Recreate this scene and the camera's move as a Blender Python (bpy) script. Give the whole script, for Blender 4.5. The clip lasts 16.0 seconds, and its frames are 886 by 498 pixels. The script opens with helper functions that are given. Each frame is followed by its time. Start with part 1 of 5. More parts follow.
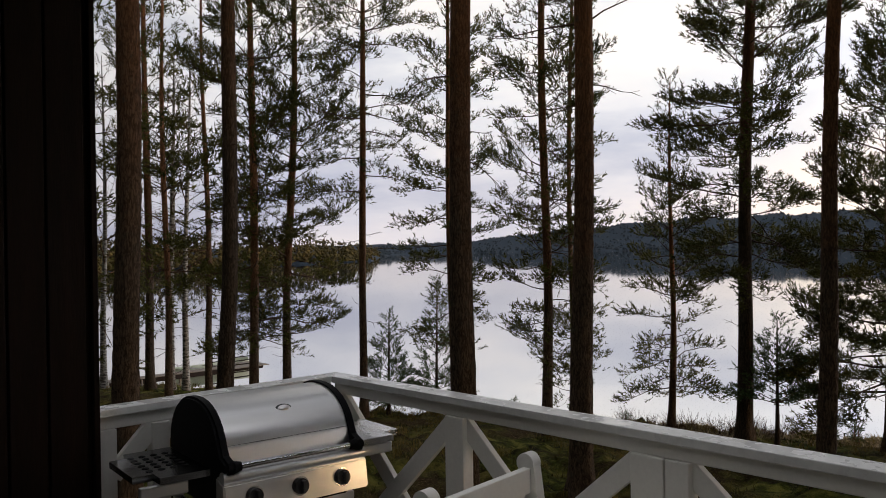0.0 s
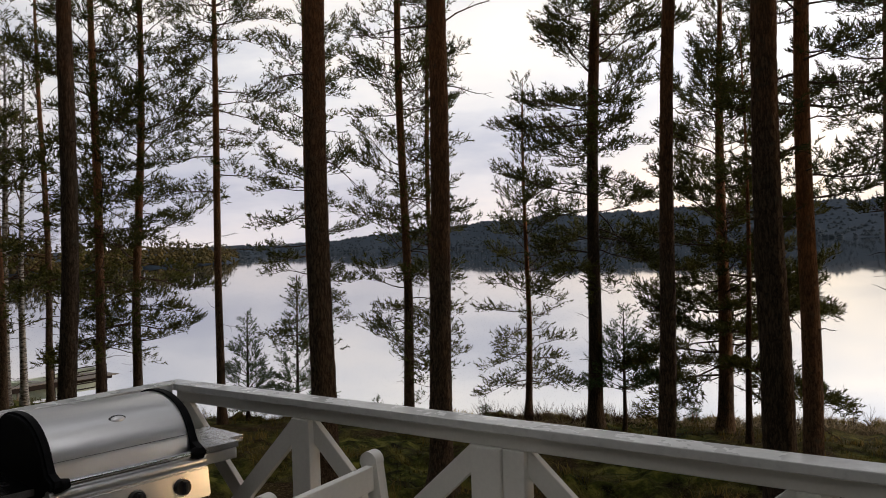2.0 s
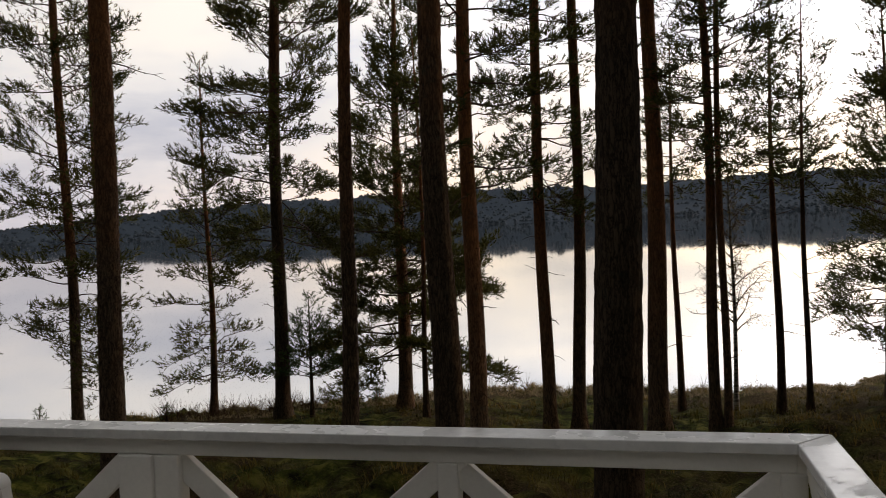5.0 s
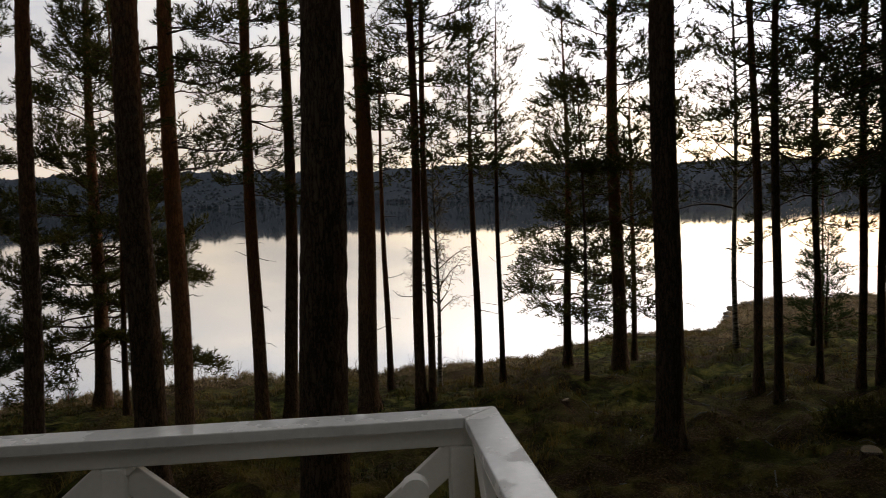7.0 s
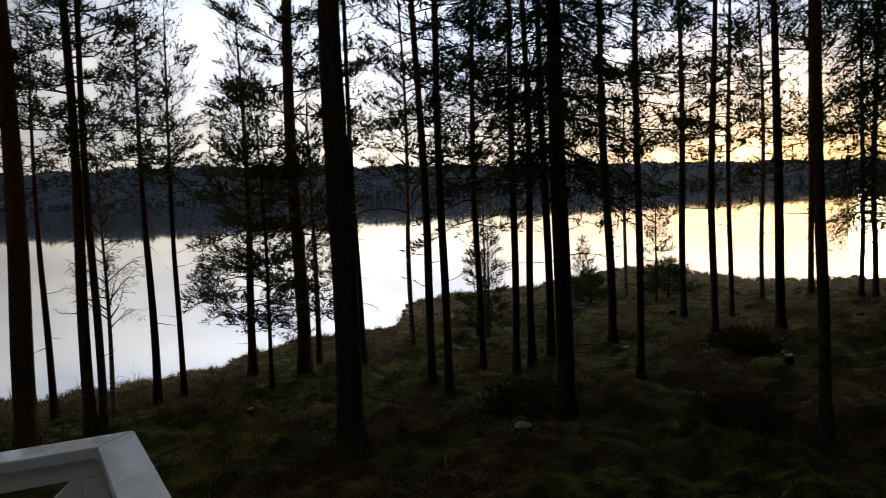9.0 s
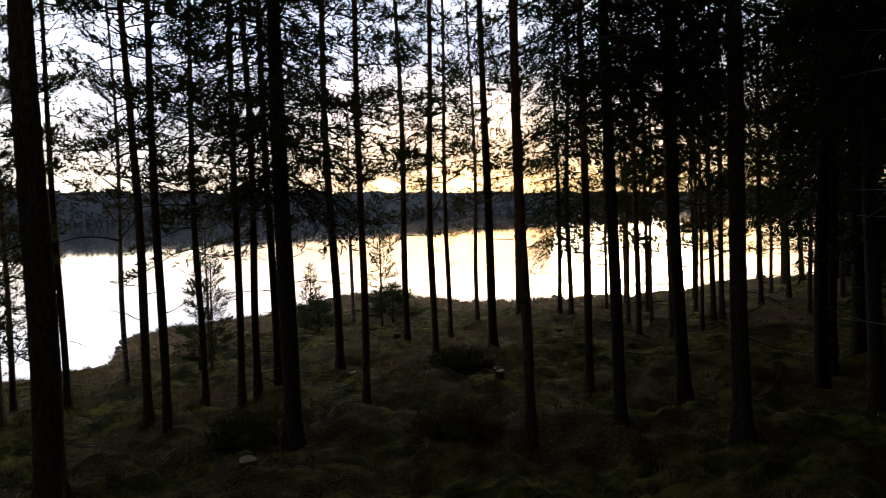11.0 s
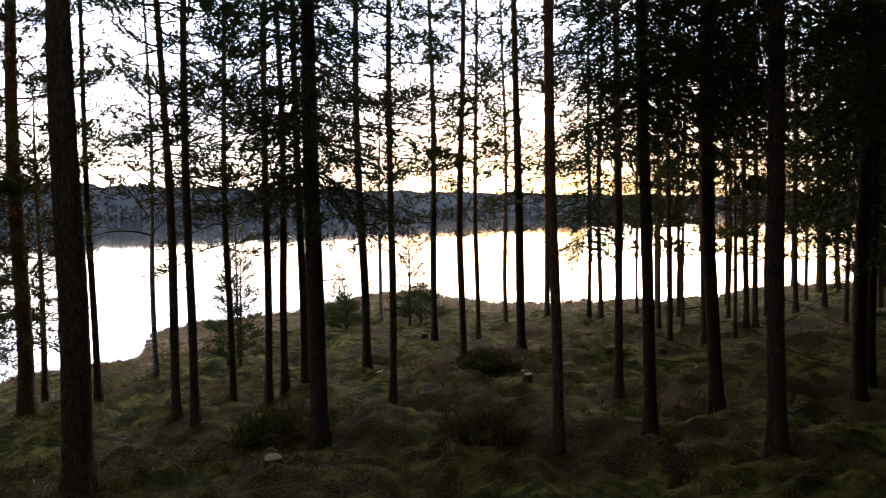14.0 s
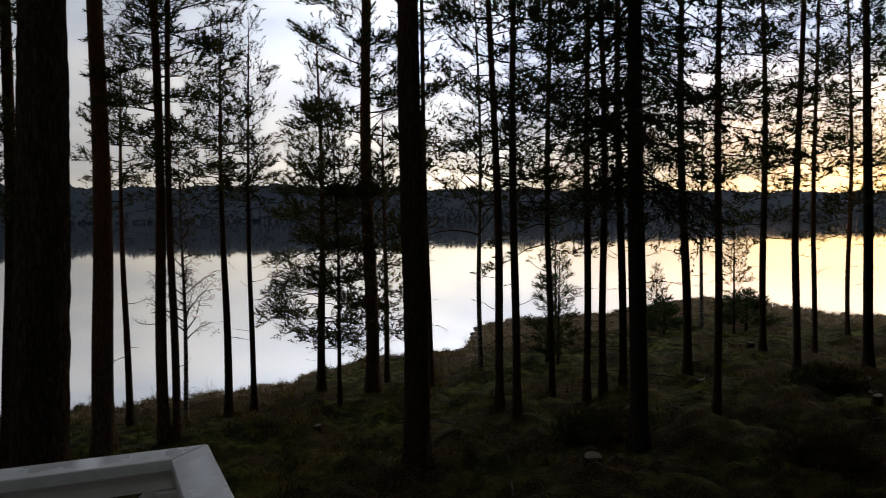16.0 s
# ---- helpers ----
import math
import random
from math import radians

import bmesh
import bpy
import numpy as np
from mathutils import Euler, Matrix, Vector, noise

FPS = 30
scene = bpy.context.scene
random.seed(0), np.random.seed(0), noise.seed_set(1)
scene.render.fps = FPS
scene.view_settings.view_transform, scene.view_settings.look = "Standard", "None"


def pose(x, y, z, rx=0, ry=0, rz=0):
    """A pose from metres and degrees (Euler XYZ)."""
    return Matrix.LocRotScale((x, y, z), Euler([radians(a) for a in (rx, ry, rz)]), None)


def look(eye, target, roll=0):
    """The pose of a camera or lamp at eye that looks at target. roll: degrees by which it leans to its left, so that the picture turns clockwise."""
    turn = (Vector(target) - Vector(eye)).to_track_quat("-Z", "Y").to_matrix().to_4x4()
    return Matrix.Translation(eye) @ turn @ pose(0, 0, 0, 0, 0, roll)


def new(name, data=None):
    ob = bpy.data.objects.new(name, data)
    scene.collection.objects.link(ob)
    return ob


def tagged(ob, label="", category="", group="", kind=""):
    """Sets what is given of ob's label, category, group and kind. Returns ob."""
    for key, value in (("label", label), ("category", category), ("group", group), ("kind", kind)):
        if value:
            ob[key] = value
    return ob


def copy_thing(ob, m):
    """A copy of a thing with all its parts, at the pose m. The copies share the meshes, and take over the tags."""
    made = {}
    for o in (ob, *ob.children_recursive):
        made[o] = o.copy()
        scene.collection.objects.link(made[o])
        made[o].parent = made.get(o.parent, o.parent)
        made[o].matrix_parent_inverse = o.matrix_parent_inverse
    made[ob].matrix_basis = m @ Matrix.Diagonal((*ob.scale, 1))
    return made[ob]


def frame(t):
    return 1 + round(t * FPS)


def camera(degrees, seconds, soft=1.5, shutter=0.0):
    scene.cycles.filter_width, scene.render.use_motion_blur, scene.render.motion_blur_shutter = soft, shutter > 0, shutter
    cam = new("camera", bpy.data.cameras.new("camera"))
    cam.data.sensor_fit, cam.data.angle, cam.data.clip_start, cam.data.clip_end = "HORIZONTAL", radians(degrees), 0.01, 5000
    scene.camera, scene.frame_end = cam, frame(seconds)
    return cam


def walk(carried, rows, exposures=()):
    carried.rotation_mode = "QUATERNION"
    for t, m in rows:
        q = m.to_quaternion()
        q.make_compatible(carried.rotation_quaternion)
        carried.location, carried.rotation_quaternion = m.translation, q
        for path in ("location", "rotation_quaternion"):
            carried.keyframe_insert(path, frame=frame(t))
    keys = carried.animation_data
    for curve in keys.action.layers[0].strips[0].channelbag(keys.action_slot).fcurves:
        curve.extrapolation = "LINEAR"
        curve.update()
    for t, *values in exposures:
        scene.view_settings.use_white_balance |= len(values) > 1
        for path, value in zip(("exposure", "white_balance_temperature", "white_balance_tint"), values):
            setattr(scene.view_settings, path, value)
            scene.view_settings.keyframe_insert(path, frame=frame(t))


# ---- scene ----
# ---------------------------------------------------------------- camera
cam = camera(58.6, 16.0, soft=0.75, shutter=0.2)
PATH = [
    (0, (0.152, -0.248, 1.496), (-1.292, 1.136, 1.501), -1.0),
    (0.5, (0.166, -0.241, 1.5), (-1.225, 1.197, 1.509), -1.3),
    (1, (0.182, -0.23, 1.497), (-1.139, 1.272, 1.494), -1.3),
    (1.5, (0.199, -0.222, 1.495), (-1.055, 1.336, 1.488), -1.5),
    (2, (0.213, -0.211, 1.496), (-0.971, 1.401, 1.49), -1.9),
    (2.5, (0.225, -0.193, 1.491), (-0.881, 1.474, 1.467), -2.1),
    (3, (0.24, -0.167, 1.495), (-0.786, 1.55, 1.487), -2.7),
    (3.2, (0.244, -0.163, 1.496), (-0.726, 1.586, 1.475), -2.5),
    (5.3, (0.3, -0.13, 1.499), (-0.1, 1.828, 1.421), -2.4),
    (5.5, (0.308, -0.124, 1.498), (-0.028, 1.846, 1.408), -2.1),
    (6, (0.331, -0.13, 1.499), (0.223, 1.863, 1.379), -1.8),
    (6.5, (0.347, -0.128, 1.498), (0.411, 1.866, 1.363), -1.6),
    (7, (0.377, -0.088, 1.493), (0.595, 1.896, 1.362), -1.8),
    (7.5, (0.404, -0.106, 1.494), (0.81, 1.847, 1.354), -2.5),
    (8, (0.436, -0.063, 1.487), (1.018, 1.845, 1.338), -2.2),
    (8.5, (0.464, -0.082, 1.493), (1.265, 1.744, 1.345), -1.9),
    (9, (0.479, -0.171, 1.516), (1.437, 1.578, 1.37), -2.0),
    (9.5, (0.502, -0.189, 1.518), (1.603, 1.475, 1.367), -2.1),
    (10, (0.467, -0.218, 1.513), (1.723, 1.332, 1.369), -1.6),
    (10.2, (0.463, -0.224, 1.51), (1.768, 1.286, 1.379), -1.5),
    (12.3, (0.7, -0.136, 1.475), (2.367, 0.967, 1.395), -1.2),
    (12.5, (0.692, -0.135, 1.473), (2.362, 0.961, 1.395), -1.0),
    (13, (0.659, -0.151, 1.486), (2.287, 1.007, 1.391), -0.8),
    (13.5, (0.657, -0.119, 1.499), (2.21, 1.137, 1.401), -0.3),
    (14, (0.611, -0.113, 1.506), (2.053, 1.27, 1.411), -0.6),
    (14.5, (0.56, -0.123, 1.507), (1.862, 1.393, 1.419), -1.0),
    (15, (0.553, -0.066, 1.513), (1.692, 1.575, 1.416), -0.8),
    (15.5, (0.506, -0.08, 1.497), (1.475, 1.668, 1.406), -0.7),
    (16, (0.482, -0.072, 1.498), (1.286, 1.758, 1.414), -0.6),
]
EXPOSURES = [(0.0, -0.1, 6500, 10), (5.5, -0.3, 6800, 10), (7.0, -0.62, 6800, 10), (9.0, -1.2, 5950, 8), (10.2, -1.35, 5950, 8), (12.3, 0.65, 6050, 17),
             (13.0, 1.1, 5900, 18), (13.7, 0.8, 5900, 17), (14.5, -0.3, 6050, 11), (15.2, -1.1, 6050, 8), (16.0, -1.35, 6000, 8)]
walk(cam, [(t, look(eye, target, roll)) for t, eye, target, roll in PATH], EXPOSURES)

# ---------------------------------------------------------------- world and sun
SUN_AZ, SUN_EL = 61.0, 4.0                      # degrees clockwise from +y, and above the horizon
WATER = -3.2                                    # lake level; the deck is z = 0

sky_world = bpy.data.worlds.new("evening_sky")
scene.world = sky_world
sky_world.use_nodes = True
wn, wl = sky_world.node_tree.nodes, sky_world.node_tree.links
sky = wn.new("ShaderNodeTexSky")
sky.sky_type, sky.sun_disc = "NISHITA", False
sky.sun_elevation, sky.sun_rotation = radians(SUN_EL), radians(SUN_AZ)
sky.air_density, sky.dust_density, sky.ozone_density = 1.0, 1.5, 2.0
coord, height = wn.new("ShaderNodeTexCoord"), wn.new("ShaderNodeSeparateXYZ")
wl.new(coord.outputs["Generated"], height.inputs["Vector"])


def sky_ramp(source, stops):
    rp = wn.new("ShaderNodeValToRGB")
    while len(rp.color_ramp.elements) < len(stops):
        rp.color_ramp.elements.new(0.5)
    for e, (p, c) in zip(rp.color_ramp.elements, stops):
        e.position, e.color = p, (*c, 1)
    wl.new(source, rp.inputs["Fac"])
    return rp.outputs["Color"]


def sky_mix(kind, fac, a, b):
    mx = wn.new("ShaderNodeMixRGB")
    mx.blend_type = kind
    for sock, v in (("Fac", fac), ("Color1", a), ("Color2", b)):
        if isinstance(v, float):
            mx.inputs[sock].default_value = v
        elif isinstance(v, tuple):
            mx.inputs[sock].default_value = (*v, 1)
        else:
            wl.new(v, mx.inputs[sock])
    return mx.outputs["Color"]


def sky_range(source, a, b, c, d):
    mr = wn.new("ShaderNodeMapRange")
    for sock, v in (("From Min", a), ("From Max", b), ("To Min", c), ("To Max", d)):
        mr.inputs[sock].default_value = v
    wl.new(source, mr.inputs["Value"])
    return mr.outputs["Result"]


# how far round from the sun: 0 opposite, 1 towards it
toward = wn.new("ShaderNodeVectorMath")
toward.operation = "DOT_PRODUCT"
toward.inputs[1].default_value = (math.sin(radians(SUN_AZ)), math.cos(radians(SUN_AZ)), 0.0)
wl.new(coord.outputs["Generated"], toward.inputs[0])
round_sun = sky_range(toward.outputs["Value"], -1.0, 1.0, 0.0, 1.0)
# the cloud veil: warm and bright low round the sun, cool and pale higher up, dim on the other side
high = sky_ramp(round_sun, [(0.0, (0.13, 0.13, 0.135)), (0.25, (0.345, 0.345, 0.345)), (0.5, (0.40, 0.40, 0.395)), (0.75, (0.57, 0.57, 0.565)), (0.92, (1.52, 1.54, 1.6)), (1.0, (1.6, 1.6, 1.6))])
low = sky_ramp(round_sun, [(0.0, (0.11, 0.11, 0.12)), (0.25, (0.31, 0.305, 0.32)), (0.5, (0.39, 0.37, 0.36)), (0.72, (0.66, 0.57, 0.42)), (0.92, (1.78, 1.5, 1.04)), (1.0, (3.2, 1.9, 0.7))])
veil = sky_mix("MIX", sky_range(height.outputs["Z"], 0.03, 0.2, 0.0, 1.0), low, high)
shades = sky_ramp(height.outputs["Z"], [(0.0, (0.86, 0.86, 0.92)), (0.3, (1.0, 0.99, 1.0)), (1.0, (0.56, 0.56, 0.58))])
veil = sky_mix("MULTIPLY", 1.0, sky_mix("MULTIPLY", 1.0, veil, shades), (19.6, 19.5, 19.3))
stretch, clouds = wn.new("ShaderNodeMapping"), wn.new("ShaderNodeTexNoise")
stretch.inputs["Scale"].default_value = (1.0, 1.0, 3.6)
clouds.inputs["Scale"].default_value, clouds.inputs["Detail"].default_value, clouds.inputs["Roughness"].default_value = 2.6, 6.0, 0.55
wl.new(coord.outputs["Generated"], stretch.inputs["Vector"])
wl.new(stretch.outputs["Vector"], clouds.inputs["Vector"])
thin_cloud = sky_ramp(clouds.outputs["Fac"], [(0.36, (0.68, 0.71, 0.80)), (0.5, (0.94, 0.94, 0.96)), (0.64, (1.14, 1.09, 1.03))])
veil = sky_mix("MULTIPLY", 1.0, veil, thin_cloud)
backdrop = wn["Background"]
backdrop.inputs["Strength"].default_value = 0.15
wl.new(sky_mix("MIX", 0.94, sky.outputs["Color"], veil), backdrop.inputs["Color"])

sun_data = bpy.data.lights.new("sun", "SUN")
sun_data.energy, sun_data.angle, sun_data.color = 1.0, radians(10.0), (1.0, 0.66, 0.34)
sun = new("sun", sun_data)
az, el = radians(SUN_AZ), radians(SUN_EL)
sun.matrix_world = look((0, 0, 30), (-math.sin(az) * math.cos(el), -math.cos(az) * math.cos(el), 30 - math.sin(el)))


# ---------------------------------------------------------------- materials
def material(name, rough=0.7, metal=0.0, gloss=0.5):
    mat = bpy.data.materials.new(name)
    mat.use_nodes = True
    bsdf = mat.node_tree.nodes["Principled BSDF"]
    bsdf.inputs["Roughness"].default_value, bsdf.inputs["Metallic"].default_value = rough, metal
    bsdf.inputs["Specular IOR Level"].default_value = gloss
    return mat, mat.node_tree.nodes, mat.node_tree.links, bsdf


def noise_node(nodes, links, scale, detail=4.0, rough=0.55, stretch=(1, 1, 1), source="Object"):
    tc, mp, tx = nodes.new("ShaderNodeTexCoord"), nodes.new("ShaderNodeMapping"), nodes.new("ShaderNodeTexNoise")
    mp.inputs["Scale"].default_value = stretch
    tx.inputs["Scale"].default_value, tx.inputs["Detail"].default_value, tx.inputs["Roughness"].default_value = scale, detail, rough
    links.new(tc.outputs[source], mp.inputs["Vector"])
    links.new(mp.outputs["Vector"], tx.inputs["Vector"])
    return tx


def ramp_node(nodes, links, source, stops):
    rp = nodes.new("ShaderNodeValToRGB")
    while len(rp.color_ramp.elements) < len(stops):
        rp.color_ramp.elements.new(0.5)
    for e, (p, c) in zip(rp.color_ramp.elements, stops):
        e.position, e.color = p, (*c, 1)
    links.new(source, rp.inputs["Fac"])
    return rp


def mix_node(nodes, links, fac, a, b, kind="MIX"):
    mx = nodes.new("ShaderNodeMixRGB")
    mx.blend_type = kind
    for sock, v in (("Fac", fac), ("Color1", a), ("Color2", b)):
        if isinstance(v, (int, float)):
            mx.inputs[sock].default_value = v
        elif isinstance(v, tuple):
            mx.inputs[sock].default_value = (*v, 1)
        else:
            links.new(v, mx.inputs[sock])
    return mx


def bump_node(nodes, links, bsdf, height, strength, distance):
    bp = nodes.new("ShaderNodeBump")
    bp.inputs["Strength"].default_value, bp.inputs["Distance"].default_value = strength, distance
    links.new(height, bp.inputs["Height"])
    links.new(bp.outputs["Normal"], bsdf.inputs["Normal"])


def speckled(name, dark, light, scale, rough=0.7, metal=0.0, bump=0.3, depth=0.005, stretch=(1, 1, 1), source="Object", fine=9.0, gloss=None):
    """A surface with variation at two scales and a fine relief."""
    mat, n, l, b = material(name, rough, metal, gloss if gloss is not None else 0.5 if rough < 0.5 else 0.12)
    big, small = noise_node(n, l, scale, 4, 0.55, stretch, source), noise_node(n, l, scale * fine, 5, 0.65, stretch, source)
    both = mix_node(n, l, 0.45, big.outputs["Fac"], small.outputs["Fac"])
    rp = ramp_node(n, l, both.outputs["Color"], [(0.33, dark), (0.67, light)])
    l.new(rp.outputs["Color"], b.inputs["Base Color"])
    if bump:
        bump_node(n, l, b, both.outputs["Color"], bump, depth)
    return mat


def bark(name, low_dark, low_light, high_dark, high_light, change):
    """Furrowed plates low on the trunk, thin flaky bark above the height at which it changes."""
    mat, n, l, b = material(name, 0.9, 0.0, 0.06)
    tc, mp = n.new("ShaderNodeTexCoord"), n.new("ShaderNodeMapping")
    mp.inputs["Scale"].default_value = (1, 1, 0.17)
    l.new(tc.outputs["Object"], mp.inputs["Vector"])
    vor = n.new("ShaderNodeTexVoronoi")
    vor.feature = "DISTANCE_TO_EDGE"
    vor.inputs["Scale"].default_value, vor.inputs["Randomness"].default_value = 30.0, 1.0
    grain = noise_node(n, l, 30, 6, 0.7, (1, 1, 0.35))
    warp = mix_node(n, l, 0.09, mp.outputs["Vector"], grain.outputs["Color"], "ADD")
    l.new(warp.outputs["Color"], vor.inputs["Vector"])
    plates = n.new("ShaderNodeMapRange")
    plates.inputs["From Max"].default_value = 0.22
    l.new(vor.outputs["Distance"], plates.inputs["Value"])
    relief = mix_node(n, l, 0.6, plates.outputs["Result"], grain.outputs["Fac"])
    patches = noise_node(n, l, 2.4, 4, 0.6)
    low = ramp_node(n, l, relief.outputs["Color"], [(0.22, low_dark), (0.7, low_light)])
    high = ramp_node(n, l, relief.outputs["Color"], [(0.2, high_dark), (0.72, high_light)])
    xyz = n.new("ShaderNodeSeparateXYZ")
    l.new(tc.outputs["Object"], xyz.inputs["Vector"])
    add = n.new("ShaderNodeMath")
    add.operation = "MULTIPLY_ADD"
    l.new(patches.outputs["Fac"], add.inputs[0])
    add.inputs[1].default_value = 3.0
    l.new(xyz.outputs["Z"], add.inputs[2])
    fade = n.new("ShaderNodeMapRange")
    fade.inputs["From Min"].default_value, fade.inputs["From Max"].default_value = change, change + 3.5
    each = n.new("ShaderNodeObjectInfo")
    shift = n.new("ShaderNodeMath")
    shift.operation = "MULTIPLY_ADD"
    shift.inputs[1].default_value = 4.5
    l.new(each.outputs["Random"], shift.inputs[0])
    l.new(add.outputs["Value"], shift.inputs[2])
    l.new(shift.outputs["Value"], fade.inputs["Value"])
    col = mix_node(n, l, fade.outputs["Result"], low.outputs["Color"], high.outputs["Color"])
    lichen = ramp_node(n, l, noise_node(n, l, 6.5, 5, 0.7).outputs["Fac"], [(0.56, (0, 0, 0)), (0.7, (0.5, 0.5, 0.5))])
    lichened = mix_node(n, l, lichen.outputs["Color"], col.outputs["Color"], (0.07, 0.075, 0.058))
    tone = n.new("ShaderNodeObjectInfo")
    tones = ramp_node(n, l, tone.outputs["Random"], [(0.0, (0.6, 0.62, 0.62)), (1.0, (1.35, 1.25, 1.15))])
    col2 = mix_node(n, l, 1.0, lichened.outputs["Color"], tones.outputs["Color"], "MULTIPLY")
    l.new(col2.outputs["Color"], b.inputs["Base Color"])
    bump_node(n, l, b, relief.outputs["Color"], 0.9, 0.02)
    return mat


def foliage(name, dark, light, scale=1.1):
    mat, n, l, b = material(name, 0.65)
    rp = ramp_node(n, l, noise_node(n, l, scale, 3).outputs["Fac"], [(0.3, dark), (0.7, light)])
    island = n.new("ShaderNodeNewGeometry")
    shade = ramp_node(n, l, island.outputs["Random Per Island"], [(0.0, (0.6, 0.6, 0.6)), (1.0, (1.25, 1.2, 1.05))])
    col = mix_node(n, l, 1.0, rp.outputs["Color"], shade.outputs["Color"], "MULTIPLY")
    l.new(col.outputs["Color"], b.inputs["Base Color"])
    b.inputs["Specular IOR Level"].default_value = 0.08
    thin = n.new("ShaderNodeBsdfTranslucent")
    l.new(col.outputs["Color"], thin.inputs["Color"])
    mixer = n.new("ShaderNodeMixShader")
    mixer.inputs["Fac"].default_value = 0.25
    l.new(b.outputs["BSDF"], mixer.inputs[1])
    l.new(thin.outputs["BSDF"], mixer.inputs[2])
    l.new(mixer.outputs["Shader"], n["Material Output"].inputs["Surface"])
    return mat


M = {}
M["white_paint"] = speckled("white_paint", (0.79, 0.775, 0.73), (0.9, 0.88, 0.83), 3.0, 0.42, bump=0.25, depth=0.002, stretch=(1, 1, 1), fine=25)
M["wet_white"] = speckled("wet_white_paint", (0.7, 0.7, 0.69), (0.88, 0.88, 0.86), 5.0, 0.14, bump=0.25, depth=0.002, fine=8)
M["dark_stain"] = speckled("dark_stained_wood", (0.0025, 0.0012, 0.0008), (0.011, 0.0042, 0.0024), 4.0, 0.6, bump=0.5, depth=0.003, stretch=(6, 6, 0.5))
M["deck_wood"] = speckled("weathered_deck_wood", (0.10, 0.085, 0.07), (0.22, 0.19, 0.16), 4.0, 0.7, bump=0.4, depth=0.003, stretch=(0.6, 7, 7))
M["roofing"] = speckled("dark_roofing_felt", (0.03, 0.03, 0.032), (0.07, 0.07, 0.072), 6.0, 0.9)
M["pine_bark"] = bark("pine_bark", (0.015, 0.011, 0.009), (0.13, 0.092, 0.064), (0.06, 0.03, 0.015), (0.22, 0.105, 0.05), 6.3)
M["young_bark"] = bark("young_pine_bark", (0.018, 0.012, 0.009), (0.085, 0.058, 0.04), (0.07, 0.032, 0.015), (0.24, 0.105, 0.045), 5.0)
M["spruce_bark"] = bark("spruce_bark", (0.016, 0.013, 0.011), (0.08, 0.062, 0.05), (0.03, 0.022, 0.017), (0.09, 0.062, 0.048), 11.0)
M["limb"] = speckled("pine_limb", (0.025, 0.016, 0.011), (0.09, 0.05, 0.028), 9.0, 0.9)
M["dry_limb"] = speckled("grey_dry_twigs", (0.12, 0.12, 0.11), (0.26, 0.26, 0.245), 9.0, 0.9)
M["needles"] = foliage("pine_needles", (0.036, 0.044, 0.010), (0.105, 0.098, 0.024))
M["spruce_needles"] = foliage("spruce_needles", (0.014, 0.028, 0.008), (0.042, 0.06, 0.016))
M["young_needles"] = foliage("young_pine_needles", (0.04, 0.065, 0.025), (0.09, 0.12, 0.045))
M["birch_leaves"] = foliage("faded_birch_leaves", (0.07, 0.055, 0.015), (0.16, 0.11, 0.03))
M["grass"] = foliage("rough_grass", (0.05, 0.055, 0.01), (0.24, 0.165, 0.05), 0.6)
M["straw"] = foliage("dry_marsh_grass", (0.2, 0.15, 0.085), (0.4, 0.31, 0.19), 0.5)
M["heather"] = foliage("bilberry_and_heather", (0.022, 0.03, 0.006), (0.09, 0.075, 0.02), 0.9)
M["brush"] = foliage("dead_brushwood", (0.045, 0.032, 0.015), (0.12, 0.085, 0.04), 2.0)
M["point_trees"] = foliage("mixed_shore_wood", (0.035, 0.034, 0.012), (0.095, 0.07, 0.026), 0.08)
# bluish base colour carries the haze over the far shores
M["hazed_far_trees"] = foliage("hazed_far_forest", (0.016, 0.024, 0.034), (0.03, 0.04, 0.052), 0.05)
M["stone"] = speckled("shore_stone", (0.13, 0.125, 0.12), (0.32, 0.31, 0.295), 3.0, 0.8, bump=0.6, depth=0.02)
M["cut_wood"] = speckled("fresh_cut_wood", (0.2, 0.16, 0.1), (0.42, 0.35, 0.25), 14.0, 0.8)
M["grey_wood"] = speckled("grey_weathered_wood", (0.12, 0.11, 0.1), (0.27, 0.25, 0.23), 6.0, 0.8, stretch=(1, 4, 4))
M["boat_green"] = speckled("pale_green_hull_paint", (0.34, 0.37, 0.28), (0.48, 0.51, 0.4), 3.0, 0.45)
M["steel"] = None


def wet_patches(mat):
    """Standing rain in uneven patches on a painted board."""
    n, l = mat.node_tree.nodes, mat.node_tree.links
    pools = ramp_node(n, l, noise_node(n, l, 9, 4, 0.6).outputs["Fac"], [(0.44, (0.42, 0.42, 0.42)), (0.54, (0.07, 0.07, 0.07))])
    l.new(pools.outputs["Color"], n["Principled BSDF"].inputs["Roughness"])


wet_patches(M["wet_white"])


def brushed_steel():
    mat, n, l, b = material("brushed_steel", 0.2, 1.0)
    streak = noise_node(n, l, 14, 6, 0.7, (3, 0.15, 3))
    smear = noise_node(n, l, 3, 4, 0.6)
    rp = ramp_node(n, l, streak.outputs["Fac"], [(0.3, (0.72, 0.72, 0.73)), (0.7, (0.76, 0.76, 0.76))])
    l.new(rp.outputs["Color"], b.inputs["Base Color"])
    rr = ramp_node(n, l, smear.outputs["Fac"], [(0.3, (0.27, 0.27, 0.27)), (0.7, (0.34, 0.34, 0.34))])
    l.new(rr.outputs["Color"], b.inputs["Roughness"])
    return mat


